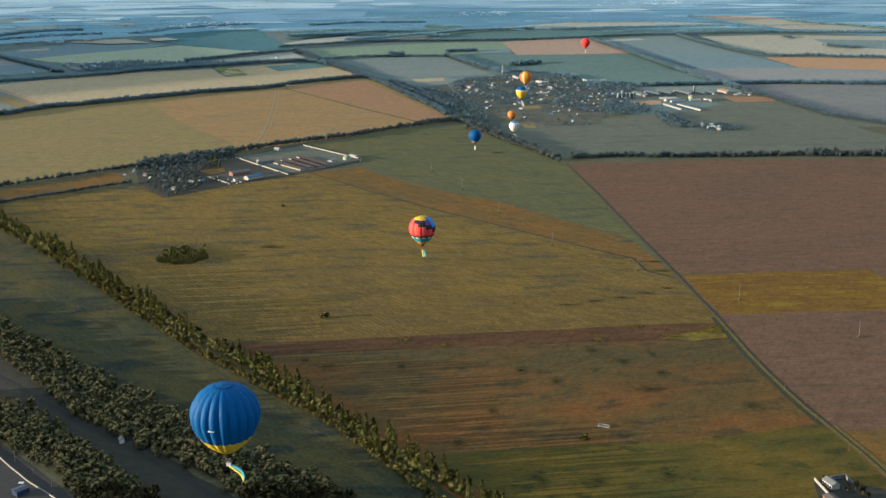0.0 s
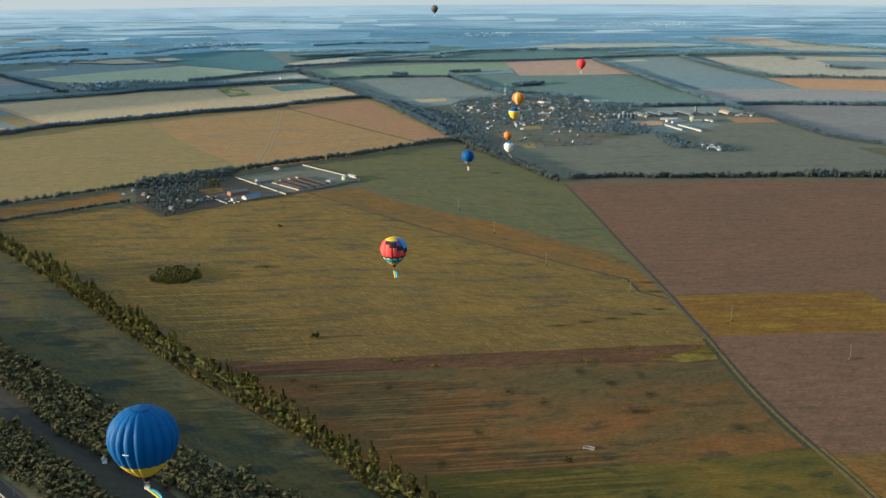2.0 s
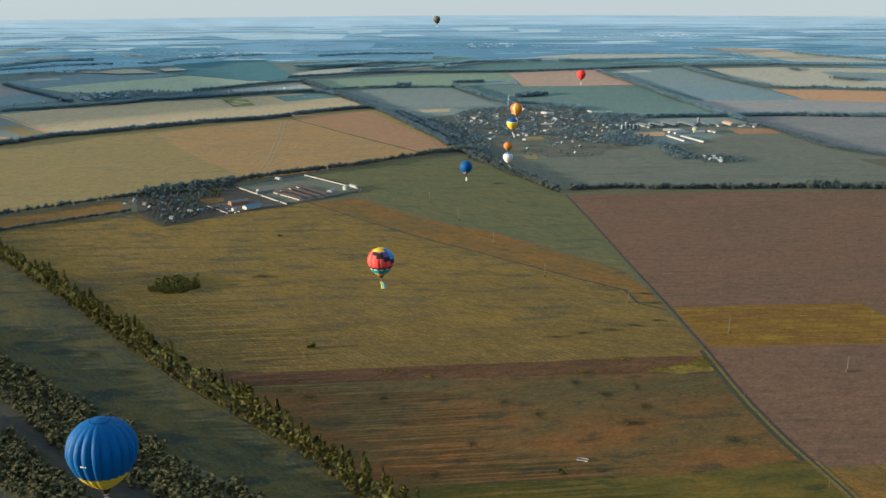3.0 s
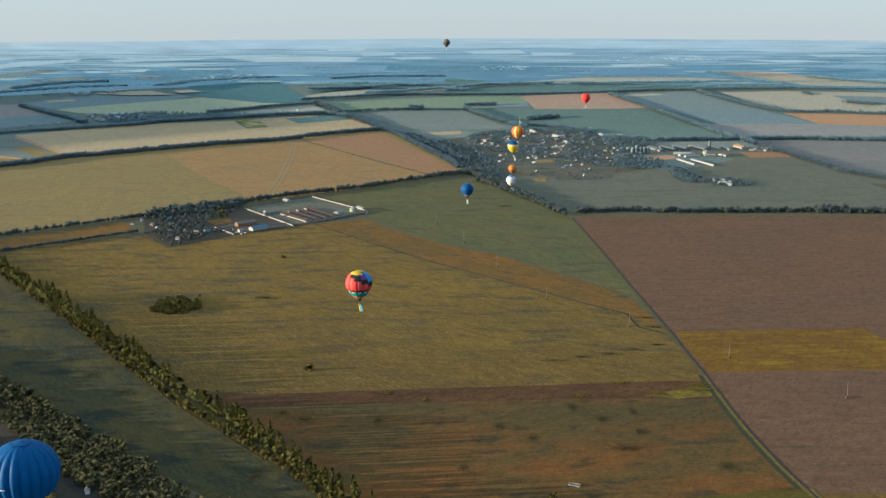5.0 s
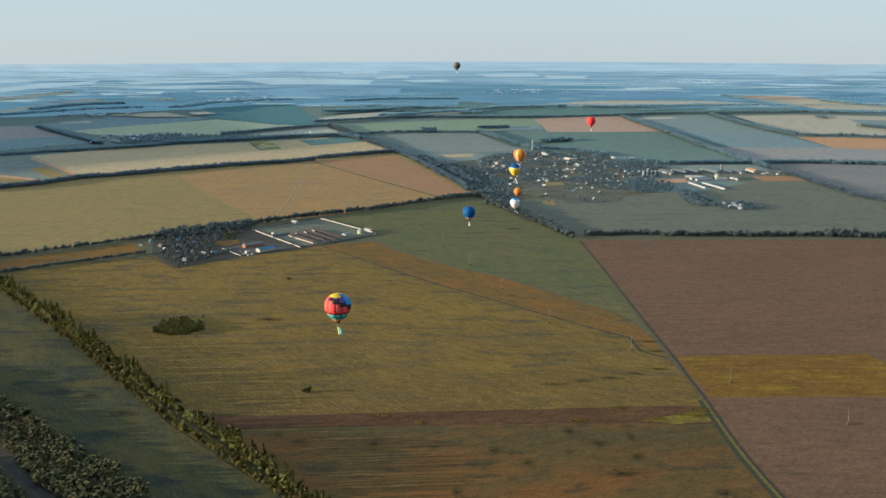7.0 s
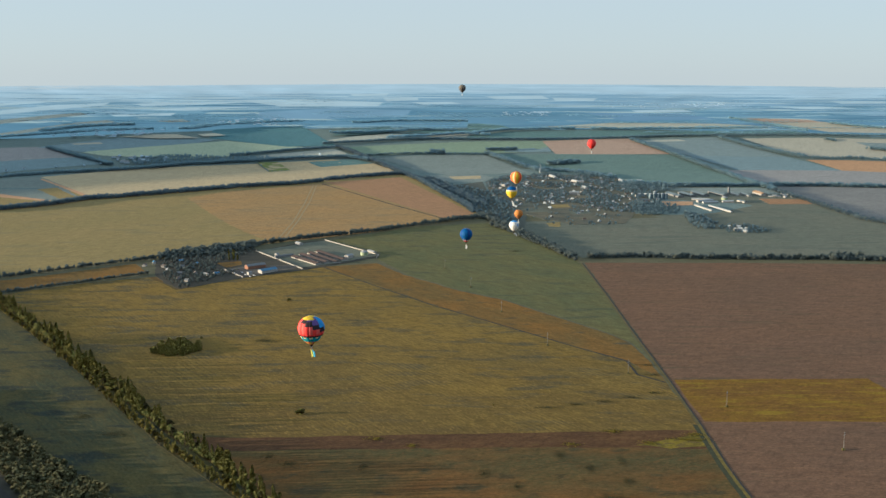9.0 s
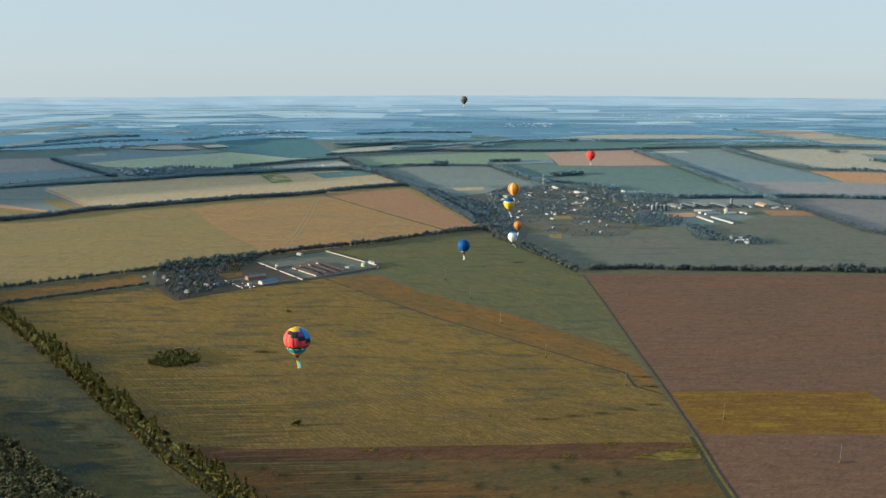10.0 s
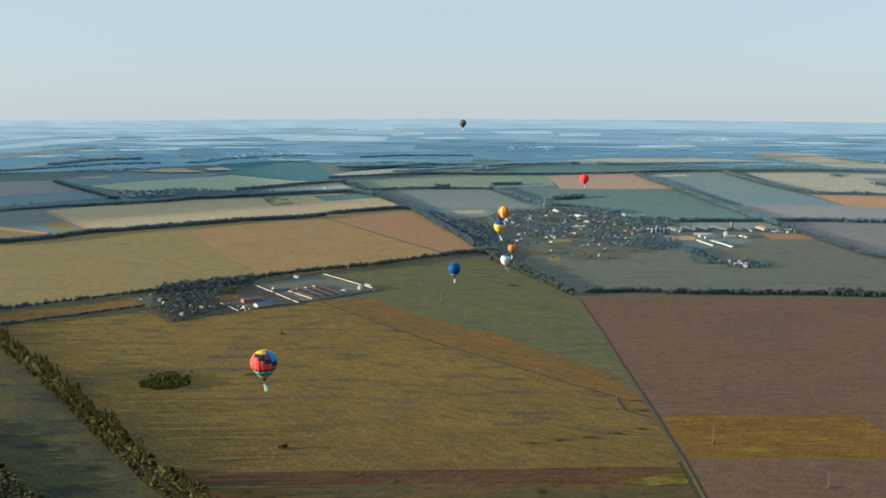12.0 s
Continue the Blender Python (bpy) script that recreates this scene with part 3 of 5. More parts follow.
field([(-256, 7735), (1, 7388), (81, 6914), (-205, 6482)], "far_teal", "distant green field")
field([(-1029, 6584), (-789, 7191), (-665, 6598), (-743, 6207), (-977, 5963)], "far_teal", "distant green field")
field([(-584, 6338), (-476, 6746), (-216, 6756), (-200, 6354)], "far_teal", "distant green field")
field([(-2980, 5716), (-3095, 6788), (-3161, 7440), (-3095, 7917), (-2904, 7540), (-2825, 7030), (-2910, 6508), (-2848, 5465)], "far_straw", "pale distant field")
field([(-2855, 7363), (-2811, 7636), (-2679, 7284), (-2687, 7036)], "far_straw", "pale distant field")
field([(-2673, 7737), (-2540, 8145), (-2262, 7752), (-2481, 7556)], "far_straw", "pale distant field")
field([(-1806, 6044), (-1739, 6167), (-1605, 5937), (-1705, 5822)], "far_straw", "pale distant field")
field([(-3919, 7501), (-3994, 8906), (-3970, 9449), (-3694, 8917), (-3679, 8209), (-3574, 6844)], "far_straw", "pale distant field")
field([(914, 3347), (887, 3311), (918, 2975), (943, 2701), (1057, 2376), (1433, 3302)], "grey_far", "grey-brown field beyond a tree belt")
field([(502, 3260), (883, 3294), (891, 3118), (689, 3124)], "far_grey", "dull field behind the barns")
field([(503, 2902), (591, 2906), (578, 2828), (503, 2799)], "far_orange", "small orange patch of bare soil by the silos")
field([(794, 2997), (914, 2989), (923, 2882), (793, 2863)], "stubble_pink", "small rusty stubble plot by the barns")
# from here the patches glow, their haze put into emission
field([(-3848, 14447), (-3067, 15157), (-1616, 13590), (-1466, 11838), (-2527, 11588)], "plain_mid_pale", "pale glowing patch of hazy distant stubble")
field([(-1905, 15943), (-1455, 16786), (-1264, 14856), (-1650, 14190)], "plain_mid_pale", "pale glowing patch of hazy distant stubble")
field([(-3043, 19854), (-2352, 20500), (-2131, 18191), (-2655, 17678)], "plain_mid_pale", "pale glowing patch of hazy distant stubble")
field([(-1243, 13601), (-737, 13910), (-546, 13071), (-1004, 12547)], "plain_mid_pale", "pale glowing patch of hazy distant stubble")
field([(-375, 17733), (621, 18782), (669, 16012), (-152, 15605)], "plain_mid_pale", "pale glowing patch of hazy distant stubble")
field([(746, 16842), (1442, 16436), (1209, 14593), (709, 14912)], "plain_mid_pale", "pale glowing patch of hazy distant stubble")
field([(-4925, 9414), (-5263, 11714), (-5078, 12931), (-4671, 11733), (-4580, 10202), (-4455, 8520)], "plain_mid_pale", "pale glowing patch of hazy distant stubble")
field([(-6236, 11907), (-6450, 14710), (-6012, 15075), (-5951, 13756), (-5696, 10879)], "plain_mid_pale", "pale glowing patch of hazy distant stubble")
field([(-4600, 12434), (-4014, 13518), (-3338, 13538), (-3626, 12223), (-4134, 11535)], "plain_mid_pale", "pale glowing patch of hazy distant stubble")
field([(-3606, 10236), (-3430, 10956), (-2796, 11371), (-3155, 10087)], "plain_mid_pale", "pale glowing patch of hazy distant stubble")
field([(-3494, 8924), (-3070, 9481), (-2903, 8820), (-3302, 8563)], "plain_mid_pale", "pale glowing patch of hazy distant stubble")
field([(3053, 12207), (3709, 12457), (4018, 11803), (3273, 11374)], "plain_mid_pale", "pale glowing patch of hazy distant stubble")
field([(4614, 15023), (5457, 15394), (5223, 14087), (4382, 13770)], "plain_mid_pale", "pale glowing patch of hazy distant stubble")
field([(1315, 10750), (1899, 11136), (1895, 10427), (1312, 10243)], "plain_mid_pale", "pale glowing patch of hazy distant stubble")
field([(-2349, 9802), (-1847, 11009), (-946, 10497), (-830, 8774), (-1471, 8293), (-2022, 8272)], "plain_mid_dark", "dim glowing patch of hazy distant woods and crops")
field([(-759, 8542), (-218, 9306), (326, 8817), (168, 7751), (-414, 7546)], "plain_near_dark", "dim glowing patch of hazy distant woods and crops")
field([(-2738, 8468), (-2331, 9507), (-1832, 7866), (-2076, 7060)], "plain_near_dark", "dim glowing patch of hazy distant woods and crops")
field([(790, 9913), (1704, 9945), (1768, 8636), (973, 8174)], "plain_mid_deep", "dim glowing patch of hazy distant woods and crops")

# ---- the far plain: hundreds of thin fields, too far to count ----


# every strip glows; the air haze is in its emission colour
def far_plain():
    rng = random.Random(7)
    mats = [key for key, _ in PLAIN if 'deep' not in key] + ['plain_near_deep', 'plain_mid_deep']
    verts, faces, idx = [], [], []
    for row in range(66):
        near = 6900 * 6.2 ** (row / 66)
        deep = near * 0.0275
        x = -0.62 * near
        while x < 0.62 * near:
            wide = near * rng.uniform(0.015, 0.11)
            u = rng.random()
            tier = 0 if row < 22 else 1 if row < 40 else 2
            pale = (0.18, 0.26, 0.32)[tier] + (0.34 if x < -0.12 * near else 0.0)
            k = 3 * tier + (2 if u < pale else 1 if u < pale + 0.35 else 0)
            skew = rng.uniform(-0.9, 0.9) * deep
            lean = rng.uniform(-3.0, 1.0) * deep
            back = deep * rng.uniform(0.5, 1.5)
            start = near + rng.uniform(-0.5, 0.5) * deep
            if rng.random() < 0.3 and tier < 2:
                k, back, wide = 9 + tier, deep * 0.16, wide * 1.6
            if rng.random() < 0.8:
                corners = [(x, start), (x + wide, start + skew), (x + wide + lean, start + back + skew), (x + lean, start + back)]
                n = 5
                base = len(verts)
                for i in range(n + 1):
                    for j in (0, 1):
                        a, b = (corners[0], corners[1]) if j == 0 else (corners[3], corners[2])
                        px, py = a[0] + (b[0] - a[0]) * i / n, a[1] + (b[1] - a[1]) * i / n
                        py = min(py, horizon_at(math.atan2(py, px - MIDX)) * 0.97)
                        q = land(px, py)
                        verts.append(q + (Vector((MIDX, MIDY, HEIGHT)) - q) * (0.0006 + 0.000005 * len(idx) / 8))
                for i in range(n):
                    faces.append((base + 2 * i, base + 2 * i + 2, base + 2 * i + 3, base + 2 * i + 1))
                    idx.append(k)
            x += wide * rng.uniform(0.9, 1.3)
    return tagged(mesh_ob("backdrop", verts, faces, mats, None, idx, True), "thin pale and blue glowing strips of hazy distant farmland", "backdrop", kind="stuff")


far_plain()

# ---- roads and tracks ----
ROAD = [(218, 1912), (240, 1627), (254, 1407), (265, 1255), (272, 1159), (277, 1071), (281, 1009), (283, 955), (285, 904), (288, 860), (293, 810), (297, 778), (303, 744), (307, 720), (311, 696), (315, 665), (320, 620), (325, 560)]
strip("road", ROAD, 1.7, "dirt_road", "dark dirt road with worn wheel tracks between the fields", 0.28)
strip("verge", [(x - 2.6, y) for x, y in ROAD[6:]], 3.2, "verge", "grassy yellow-green road verge", 0.25)
strip("verge", [(x - 2.2, y) for x, y in ROAD[:7]], 2.6, "verge_dull", "narrow grassy road verge", 0.25)
strip("verge", [(x + 2.6, y) for x, y in ROAD[12:]], 3.4, "verge", "grassy yellow road verge", 0.25)
strip("ditch", [(x - 6.4, y) for x, y in ROAD[6:13]], 4.4, "ditch_grass", "shallow ditch overgrown with dark grass beside the road", 0.22)
strip("track", [(-265, 1836), (-153, 1685), (-34, 1531), (42, 1448), (118, 1363), (186, 1286), (230, 1242), (237, 1183), (265, 1154)], 2.2, "dirt_road", "narrow dirt track along the ochre strip", 0.27)
strip("track", [(-540, 3285), (-410, 3055), (-248, 2767), (-92, 2506)], 5, "dirt_road", "dark track across the stubble", 0.27)
strip("track", [(-550, 3235), (-484, 2801), (-436, 2420), (-411, 2165)], 2.6, "track_tan", "curved tractor track in the stubble", 0.27)
strip("track", [(-560, 3235), (-493, 2776), (-447, 2420), (-422, 2158)], 2.6, "track_tan", "curved tractor track in the stubble", 0.27)
strip("track", [(-505, 1247), (-384, 1097), (-311, 999), (-250, 913), (-204, 862), (-171, 825), (-132, 783)], 0.5, "verge_dull", "sandy footpath along the poplar row", 0.27)
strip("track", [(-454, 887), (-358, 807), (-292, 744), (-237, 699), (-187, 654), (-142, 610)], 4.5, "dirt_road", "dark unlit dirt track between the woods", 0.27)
strip("highway", [(-492, 845), (-372, 728), (-332, 692), (-296, 657), (-264, 627), (-205, 570)], 9, "asphalt", "grey asphalt highway beside the wood", 0.26)
field([(-484, 761), (-371, 708), (-335, 685), (-270, 626), (-213, 571), (-376, 571)], "asphalt", "grey paved yard beside the highway")

# ---- trees ----


def ball_points(level):
    bm = bmesh.new()
    bmesh.ops.create_icosphere(bm, subdivisions=level, radius=1.0)
    v = np.array([x.co[:] for x in bm.verts])
    f = np.array([[x.index for x in face.verts] for face in bm.faces])
    bm.free()
    return v, f


BALL = {1: ball_points(1), 2: ball_points(2)}


def lumps(centres, sizes, level, rng, rough=0.2):
    """Uneven lumps of foliage as one array of points and faces."""
    bv, bf = BALL[level]
    n, k = len(centres), len(bv)
    v = np.repeat(bv[None], n, 0) * (1 + rng.uniform(-rough, rough, (n, k, 1)))
    v = v * np.asarray(sizes)[:, None, :] + np.asarray(centres)[:, None, :]
    f = bf[None] + (np.arange(n) * k)[:, None, None]
    return v.reshape(-1, 3), f.reshape(-1, 3)


def tufts(points, outward, size, rng):
    """Loose bent leaf sprays, two triangles each."""
    n = len(points)
    a = rng.normal(size=(n, 3))
    b = np.cross(outward + 0.4 * rng.normal(size=(n, 3)), a)
    a /= np.linalg.norm(a, axis=1, keepdims=True)
    b /= np.linalg.norm(b, axis=1, keepdims=True) + 1e-6
    s = size * rng.uniform(0.5, 1.2, (n, 1))
    q = np.stack([points - a * s, points + b * s * 0.6, points + a * s, points - b * s * 0.6 + outward * s * 0.4], 1)
    f = np.array([[0, 1, 2], [0, 2, 3]])[None] + (np.arange(n) * 4)[:, None, None]
    return q.reshape(-1, 3), f.reshape(-1, 3)


def joined(pieces):
    vs, fs, off = [], [], 0
    for v, f in pieces:
        vs.append(v)
        fs.append(f + off)
        off += len(v)
    return np.concatenate(vs), np.concatenate(fs)


def np_mesh(name, v, f, material, lean=0.0):
    me = bpy.data.meshes.new(name)
    me.vertices.add(len(v))
    me.vertices.foreach_set("co", np.ascontiguousarray(v, dtype=np.float32).ravel())
    me.loops.add(len(f) * 3)
    me.loops.foreach_set("vertex_index", np.ascontiguousarray(f, dtype=np.int32).ravel())
    me.polygons.add(len(f))
    me.polygons.foreach_set("loop_start", np.arange(len(f), dtype=np.int32) * 3)
    me.materials.append(MATS[material])
    me.update(calc_edges=True)
    if lean:
        # foliage normals lean up to the sky, to even out the low sun's shading
        e = v[f]
        n = np.cross(e[:, 1] - e[:, 0], e[:, 2] - e[:, 0])
        n /= np.linalg.norm(n, axis=1, keepdims=True) + 1e-9
        n = n * (1 - lean) + np.array((0, 0, lean))
        n /= np.linalg.norm(n, axis=1, keepdims=True) + 1e-9
        me.polygons.foreach_set("use_smooth", np.ones(len(f), dtype=bool))
        me.attributes.new("custom_normal", "FLOAT_VECTOR", "CORNER").data.foreach_set("vector", np.repeat(n, 3, 0).astype(np.float32).ravel())
    else:
        me.shade_flat()
    return me


def trunk_mesh(h, r, rng):
    """A tapered trunk with a few limbs."""
    bm = bmesh.new()

    def limb(a, b, ra, rb, n=6):
        d = (b - a).normalized()
        s = d.orthogonal().normalized()
        t = d.cross(s)
        rings = [[bm.verts.new(p + (s * math.cos(6.283 * i / n) + t * math.sin(6.283 * i / n)) * q) for i in range(n)] for p, q in ((a, ra), (b, rb))]
        for i in range(n):
            bm.faces.new((rings[0][i], rings[0][(i + 1) % n], rings[1][(i + 1) % n], rings[1][i]))

    limb(Vector((0, 0, -0.3)), Vector((0, 0, h * 0.45)), r, r * 0.7)
    limb(Vector((0, 0, h * 0.45)), Vector((0.1, 0, h * 0.85)), r * 0.7, r * 0.2)
    for k in range(5):
        a = rng.uniform(0, 6.28)
        z = h * rng.uniform(0.25, 0.6)
        limb(Vector((0, 0, z)), Vector((math.cos(a) * h * 0.17, math.sin(a) * h * 0.17, z + h * 0.2)), r * 0.4, r * 0.12, 5)
    return bm


def crown_arrays(h, wide, low, seed, kind, sprays):
    """The crown: lumps round the limbs and loose sprays on their outsides."""
    rng = np.random.default_rng(seed)
    cs, ss = [], []
    if kind == "poplar":
        for k in range(13):
            u = (k + 0.5) / 13
            z = low + (h - low) * u
            w = wide * 0.5 * (0.8 + 0.25 * rng.uniform(-1, 1)) * (1.0 if u < 0.7 else 1.0 - (u - 0.7) * 1.9) * (0.65 if u < 0.12 else 1.0)
            a = rng.uniform(0, 6.28)
            cs.append((math.cos(a) * w * 0.3, math.sin(a) * w * 0.3, z))
            ss.append((w * rng.uniform(0.62, 0.9), w * rng.uniform(0.62, 0.9), (h - low) / 13 * 1.2))
    else:
        for k in range(26):
            a, u = rng.uniform(0, 6.28), rng.uniform(0, 1)
            rad = wide * 0.5 * math.sqrt(rng.uniform(0.02, 0.85)) * (1 - 0.45 * u)
            z = low + (h - low) * (0.18 + 0.68 * u)
            cs.append((math.cos(a) * rad, math.sin(a) * rad, z))
            s = wide * rng.uniform(0.065, 0.12)
            ss.append((s, s, s * rng.uniform(0.7, 0.95)))
    cs, ss = np.array(cs), np.array(ss)
    pieces = [lumps(cs, ss, 1, rng)]
    which = rng.integers(0, len(cs), sprays)
    d = rng.normal(size=(sprays, 3))
    d /= np.linalg.norm(d, axis=1, keepdims=True)
    pieces.append(tufts(cs[which] + d * ss[which] * rng.uniform(0.85, 1.3, (sprays, 1)), d, 0.062 * wide if kind != "poplar" else 0.10 * wide, rng))
    return joined(pieces)


def tree_model(kind, h, wide, low, leaf, seed, sprays=1000):
    root = new("poplar_tree" if kind == "poplar" else "tree")
    rng = random.Random(seed)
    part("trunk", trunk_mesh(h, wide * 0.05, rng), "bark", root)
    v, f = crown_arrays(h, wide, low, seed, kind, sprays)
    ob = new("crown", np_mesh("crown", v, f, leaf, 0.9))
    ob.parent = root
    return root


POPLARS = [tree_model("poplar", h, w, 1.5, "leaf_poplar", k) for k, (h, w) in enumerate(((22, 4.6), (19.5, 6.2), (21, 5.0), (16.5, 7.0), (20, 5.6)))]
BROAD = [tree_model("broad", 12, 9.5, 2.0, "leaf_broad", 20 + k) for k in range(5)]
GOLD = [tree_model("broad", 6.5, 6.5, 0.6, "leaf_golden", 40 + k) for k in range(2)]
for t in POPLARS:
    tagged(t, "tall narrow columnar poplar in a roadside row", "tree", "poplars of the roadside row")
for t in BROAD:
    tagged(t, "broad dark green tree with golden morning-lit leaves", "tree", "trees of the woods")
for t in GOLD:
    tagged(t, "low yellow-leaved autumn shrub beside the poplars", "shrub", "shrubs along the path")
BUSH = [tree_model("broad", 5.5, 8.0, -0.6, "leaf_bush", 60 + k, 700) for k in range(3)]
for t in BUSH:
    t.name = "bush"
    tagged(t, "rounded bush on the meadow", "bush", "lone bushes")
MODELS = {"bush": BUSH, "poplar": POPLARS, "broad": BROAD, "gold": GOLD}
USED = set()


def plant(kind, x, y, rng, low=0.75, high=1.2, z=0.5, label="", group=""):
    m = MODELS[kind][rng.randrange(len(MODELS[kind]))]
    k = rng.uniform(low, high)
    w = k * rng.uniform(0.85, 1.15)
    mat4 = Matrix.LocRotScale((x, y, z), Euler((0, 0, rng.uniform(0, 6.28))), None)
    if m in USED:
        ob = copy_thing(m, mat4)
    else:
        USED.add(m)
        ob = m
        ob.matrix_basis = mat4
    ob.scale = (w, w, k)
    return tagged(ob, label, "", group)


def along(pts, step, rng, jitter=0.0, side=0.0):
    """Places along a line, some metres apart."""
    out, carry = [], 0.0
    for (ax, ay), (bx, by) in zip(pts, pts[1:]):
        d = math.hypot(bx - ax, by - ay)
        ux, uy = (bx - ax) / d, (by - ay) / d
        s = carry
        while s < d:
            o = side + rng.uniform(-jitter, jitter)
            out.append((ax + ux * s - uy * o, ay + uy * s + ux * o))
            s += step * rng.uniform(0.6, 1.4)
        carry = s - d
    return out


def inside(x, y, poly):
    hit = False
    for (ax, ay), (bx, by) in zip(poly, poly[1:] + poly[:1]):
        if (ay > y) != (by > y) and x < (bx - ax) * (y - ay) / (by - ay) + ax:
            hit = not hit
    return hit


def scatter(poly, gap, rng):
    """Places in an outline, about gap metres apart."""
    xs, ys = [p[0] for p in poly], [p[1] for p in poly]
    out = []
    y = min(ys)
    while y < max(ys):
        x = min(xs) + rng.uniform(0, gap)
        while x < max(xs):
            px, py = x + rng.uniform(-0.4, 0.4) * gap, y + rng.uniform(-0.4, 0.4) * gap
            if inside(px, py, poly):
                out.append((px, py))
            x += gap
        y += gap
    return out


rng = random.Random(3)
ROW_EAST = [(-920, 1759), (-650, 1433), (-572, 1340), (-500, 1253), (-437, 1175), (-380, 1104), (-319, 1029), (-254, 951), (-214, 906), (-180, 871), (-147, 826), (-111, 783), (-89, 757), (-64, 723), (-40, 693), (-10, 657), (14, 628), (40, 592)]
ROW_WEST = [(-900, 1718), (-633, 1392), (-488, 1221), (-370, 1072), (-300, 981), (-245, 914), (-206, 872), (-173, 836), (-134, 791), (-103, 757), (-67, 708), (-38, 667), (-13, 628), (10, 592)]
for x, y in along(ROW_EAST, 6.4, rng, 4.5):
    k = 0.72 + 0.45 * noise.noise((x / 38, y / 38, 1.7))
    if k > 0.5:
        plant("poplar", x, y, rng, k * 0.85, k * 1.3)
for x, y in along(ROW_EAST, 19, rng, 5.0, 2.0):
    plant("broad", x, y, rng, 0.45, 0.95)
for x, y in along(ROW_WEST, 15, rng, 2.0):
    plant("gold", x, y, rng, 0.5, 1.1)
for x, y in along(ROW_WEST, 34, rng, 2.5, -2.0):
    plant("broad", x, y, rng, 0.45, 0.8)
for x, y in along(ROW_WEST, 42, rng, 2.5, -3.0):
    plant("poplar", x, y, rng, 0.45, 0.85)

WOOD_UPPER = [(-543, 1078), (-469, 1007), (-423, 955), (-334, 864), (-265, 806), (-213, 754), (-170, 705), (-142, 693), (-103, 657), (-67, 625), (-49, 592), (-116, 592), (-145, 626), (-167, 652), (-228, 697), (-263, 726), (-308, 763), (-372, 842), (-416, 884), (-483, 949)]
WOOD_LOWER = [(-423, 819), (-375, 788), (-348, 783), (-302, 733), (-247, 677), (-199, 625), (-183, 592), (-220, 592), (-256, 626), (-283, 661), (-339, 704), (-390, 749)]
spots = scatter(WOOD_UPPER, 7.2, rng) + scatter(WOOD_LOWER, 7.2, rng)
spots.sort(key=lambda p: p[1])
NEAR_WOOD, REST_WOOD = spots[:90], spots[90:]
for x, y in NEAR_WOOD:
    plant("broad", x, y, rng, 0.7, 1.15)


def crowd(name, spots, label, category, leaf, size, seed, level=1, kinds=4, sprays=40, kind="stuff", z=0.3, nearer=0.0, lean=0.9, stretch=1.0):
    """Many trees too far or too dense to tell apart, each of a few uneven lumps with sprays, in one mesh."""
    r = np.random.default_rng(seed)
    pieces = []
    for x, y in spots:
        s = squeeze(x, y)
        p = land(x, y, z)
        p += (Vector((MIDX, MIDY, HEIGHT)) - p) * nearer
        h = size * r.uniform(0.5, 1.1)
        w = h * r.uniform(0.7, 1.0)
        n = kinds
        a = r.uniform(0, 6.28, n)
        rad = w * (0.35 if n < 7 else 0.42) * np.sqrt(r.uniform(0, 1, n))
        cs = np.stack([np.cos(a) * rad, np.sin(a) * rad, h * np.linspace(0.32, 0.75, n)], 1)
        ss = np.repeat((w * r.uniform(0.30, 0.48, n) * min(1.0, (4 / n) ** 0.8))[:, None], 3, 1)
        ss[:, 2] *= 1.0
        cs[0], ss[0] = (0, 0, h * 0.3), (w * 0.38, w * 0.38, h * 0.3)
        one = [lumps(cs, ss, level, r, 0.2)]
        if sprays:
            which = r.integers(0, n, sprays)
            d = r.normal(size=(sprays, 3))
            d /= np.linalg.norm(d, axis=1, keepdims=True)
            one.append(tufts(cs[which] + d * ss[which] * r.uniform(0.85, 1.3, (sprays, 1)), d, (0.075 if sprays < 100 else 0.058) * w, r))
        v, f = joined(one)
        pieces.append((v * s * np.array((stretch, 1, 1)) + np.array(p), f))
    v, f = joined(pieces)
    return tagged(new(name, np_mesh(name, v, f, leaf, lean)), label, category, kind=kind)


crowd("scrub", along(ROW_EAST, 4.5, rng, 5.0) + along(ROW_EAST, 6, rng, 4.0), "low tangled scrub under the poplars", "bushes", "leaf_poplar", 5.2, 6, 1, 4, 60)
crowd("scrub", along(ROW_WEST, 2.8, rng, 2.6) + along(ROW_WEST, 3.6, rng, 3.0, 5.0), "low yellowing shrubs along the footpath", "bushes", "leaf_golden", 3.8, 8, 1, 3, 40)
crowd("wood", REST_WOOD, "dense dark green wood of broad-leaved trees", "trees", "leaf_broad", 11.5, 5, 1, 10, 300)

# a clump of bushes and lone bushes in the meadow
CLUMP = [(-376, 1246), (-369, 1279), (-351, 1296), (-326, 1281), (-312, 1248), (-322, 1224), (-345, 1216), (-365, 1224)]
for x, y in scatter(CLUMP, 7.5, rng):
    plant("bush", x, y, rng, 0.9, 1.35, 0.3, "rounded bush in a thicket on the meadow", "bushes of the thicket")
for x, y, k in ((-131, 1012, 0.62), (-136, 1011, 0.42), (106, 720, 0.45), (103, 720, 0.35), (-262, 1543, 0.55), (-329, 1307, 0.3), (69, 1055, 0.18), (244, 1111, 0.16)):
    plant("bush", x, y, rng, k * 1.6, k * 1.7, 0.3, "lone rounded dark bush on the open meadow", "lone bushes")


def weed_patch(ax, ay, bx, by, deep, leaf, size, gap, label, seed):
    """Low weeds in an oval patch from a to b, thinning out to the rim."""
    r = random.Random(seed)
    cx, cy, half = (ax + bx) / 2, (ay + by) / 2, math.hypot(bx - ax, by - ay) / 2
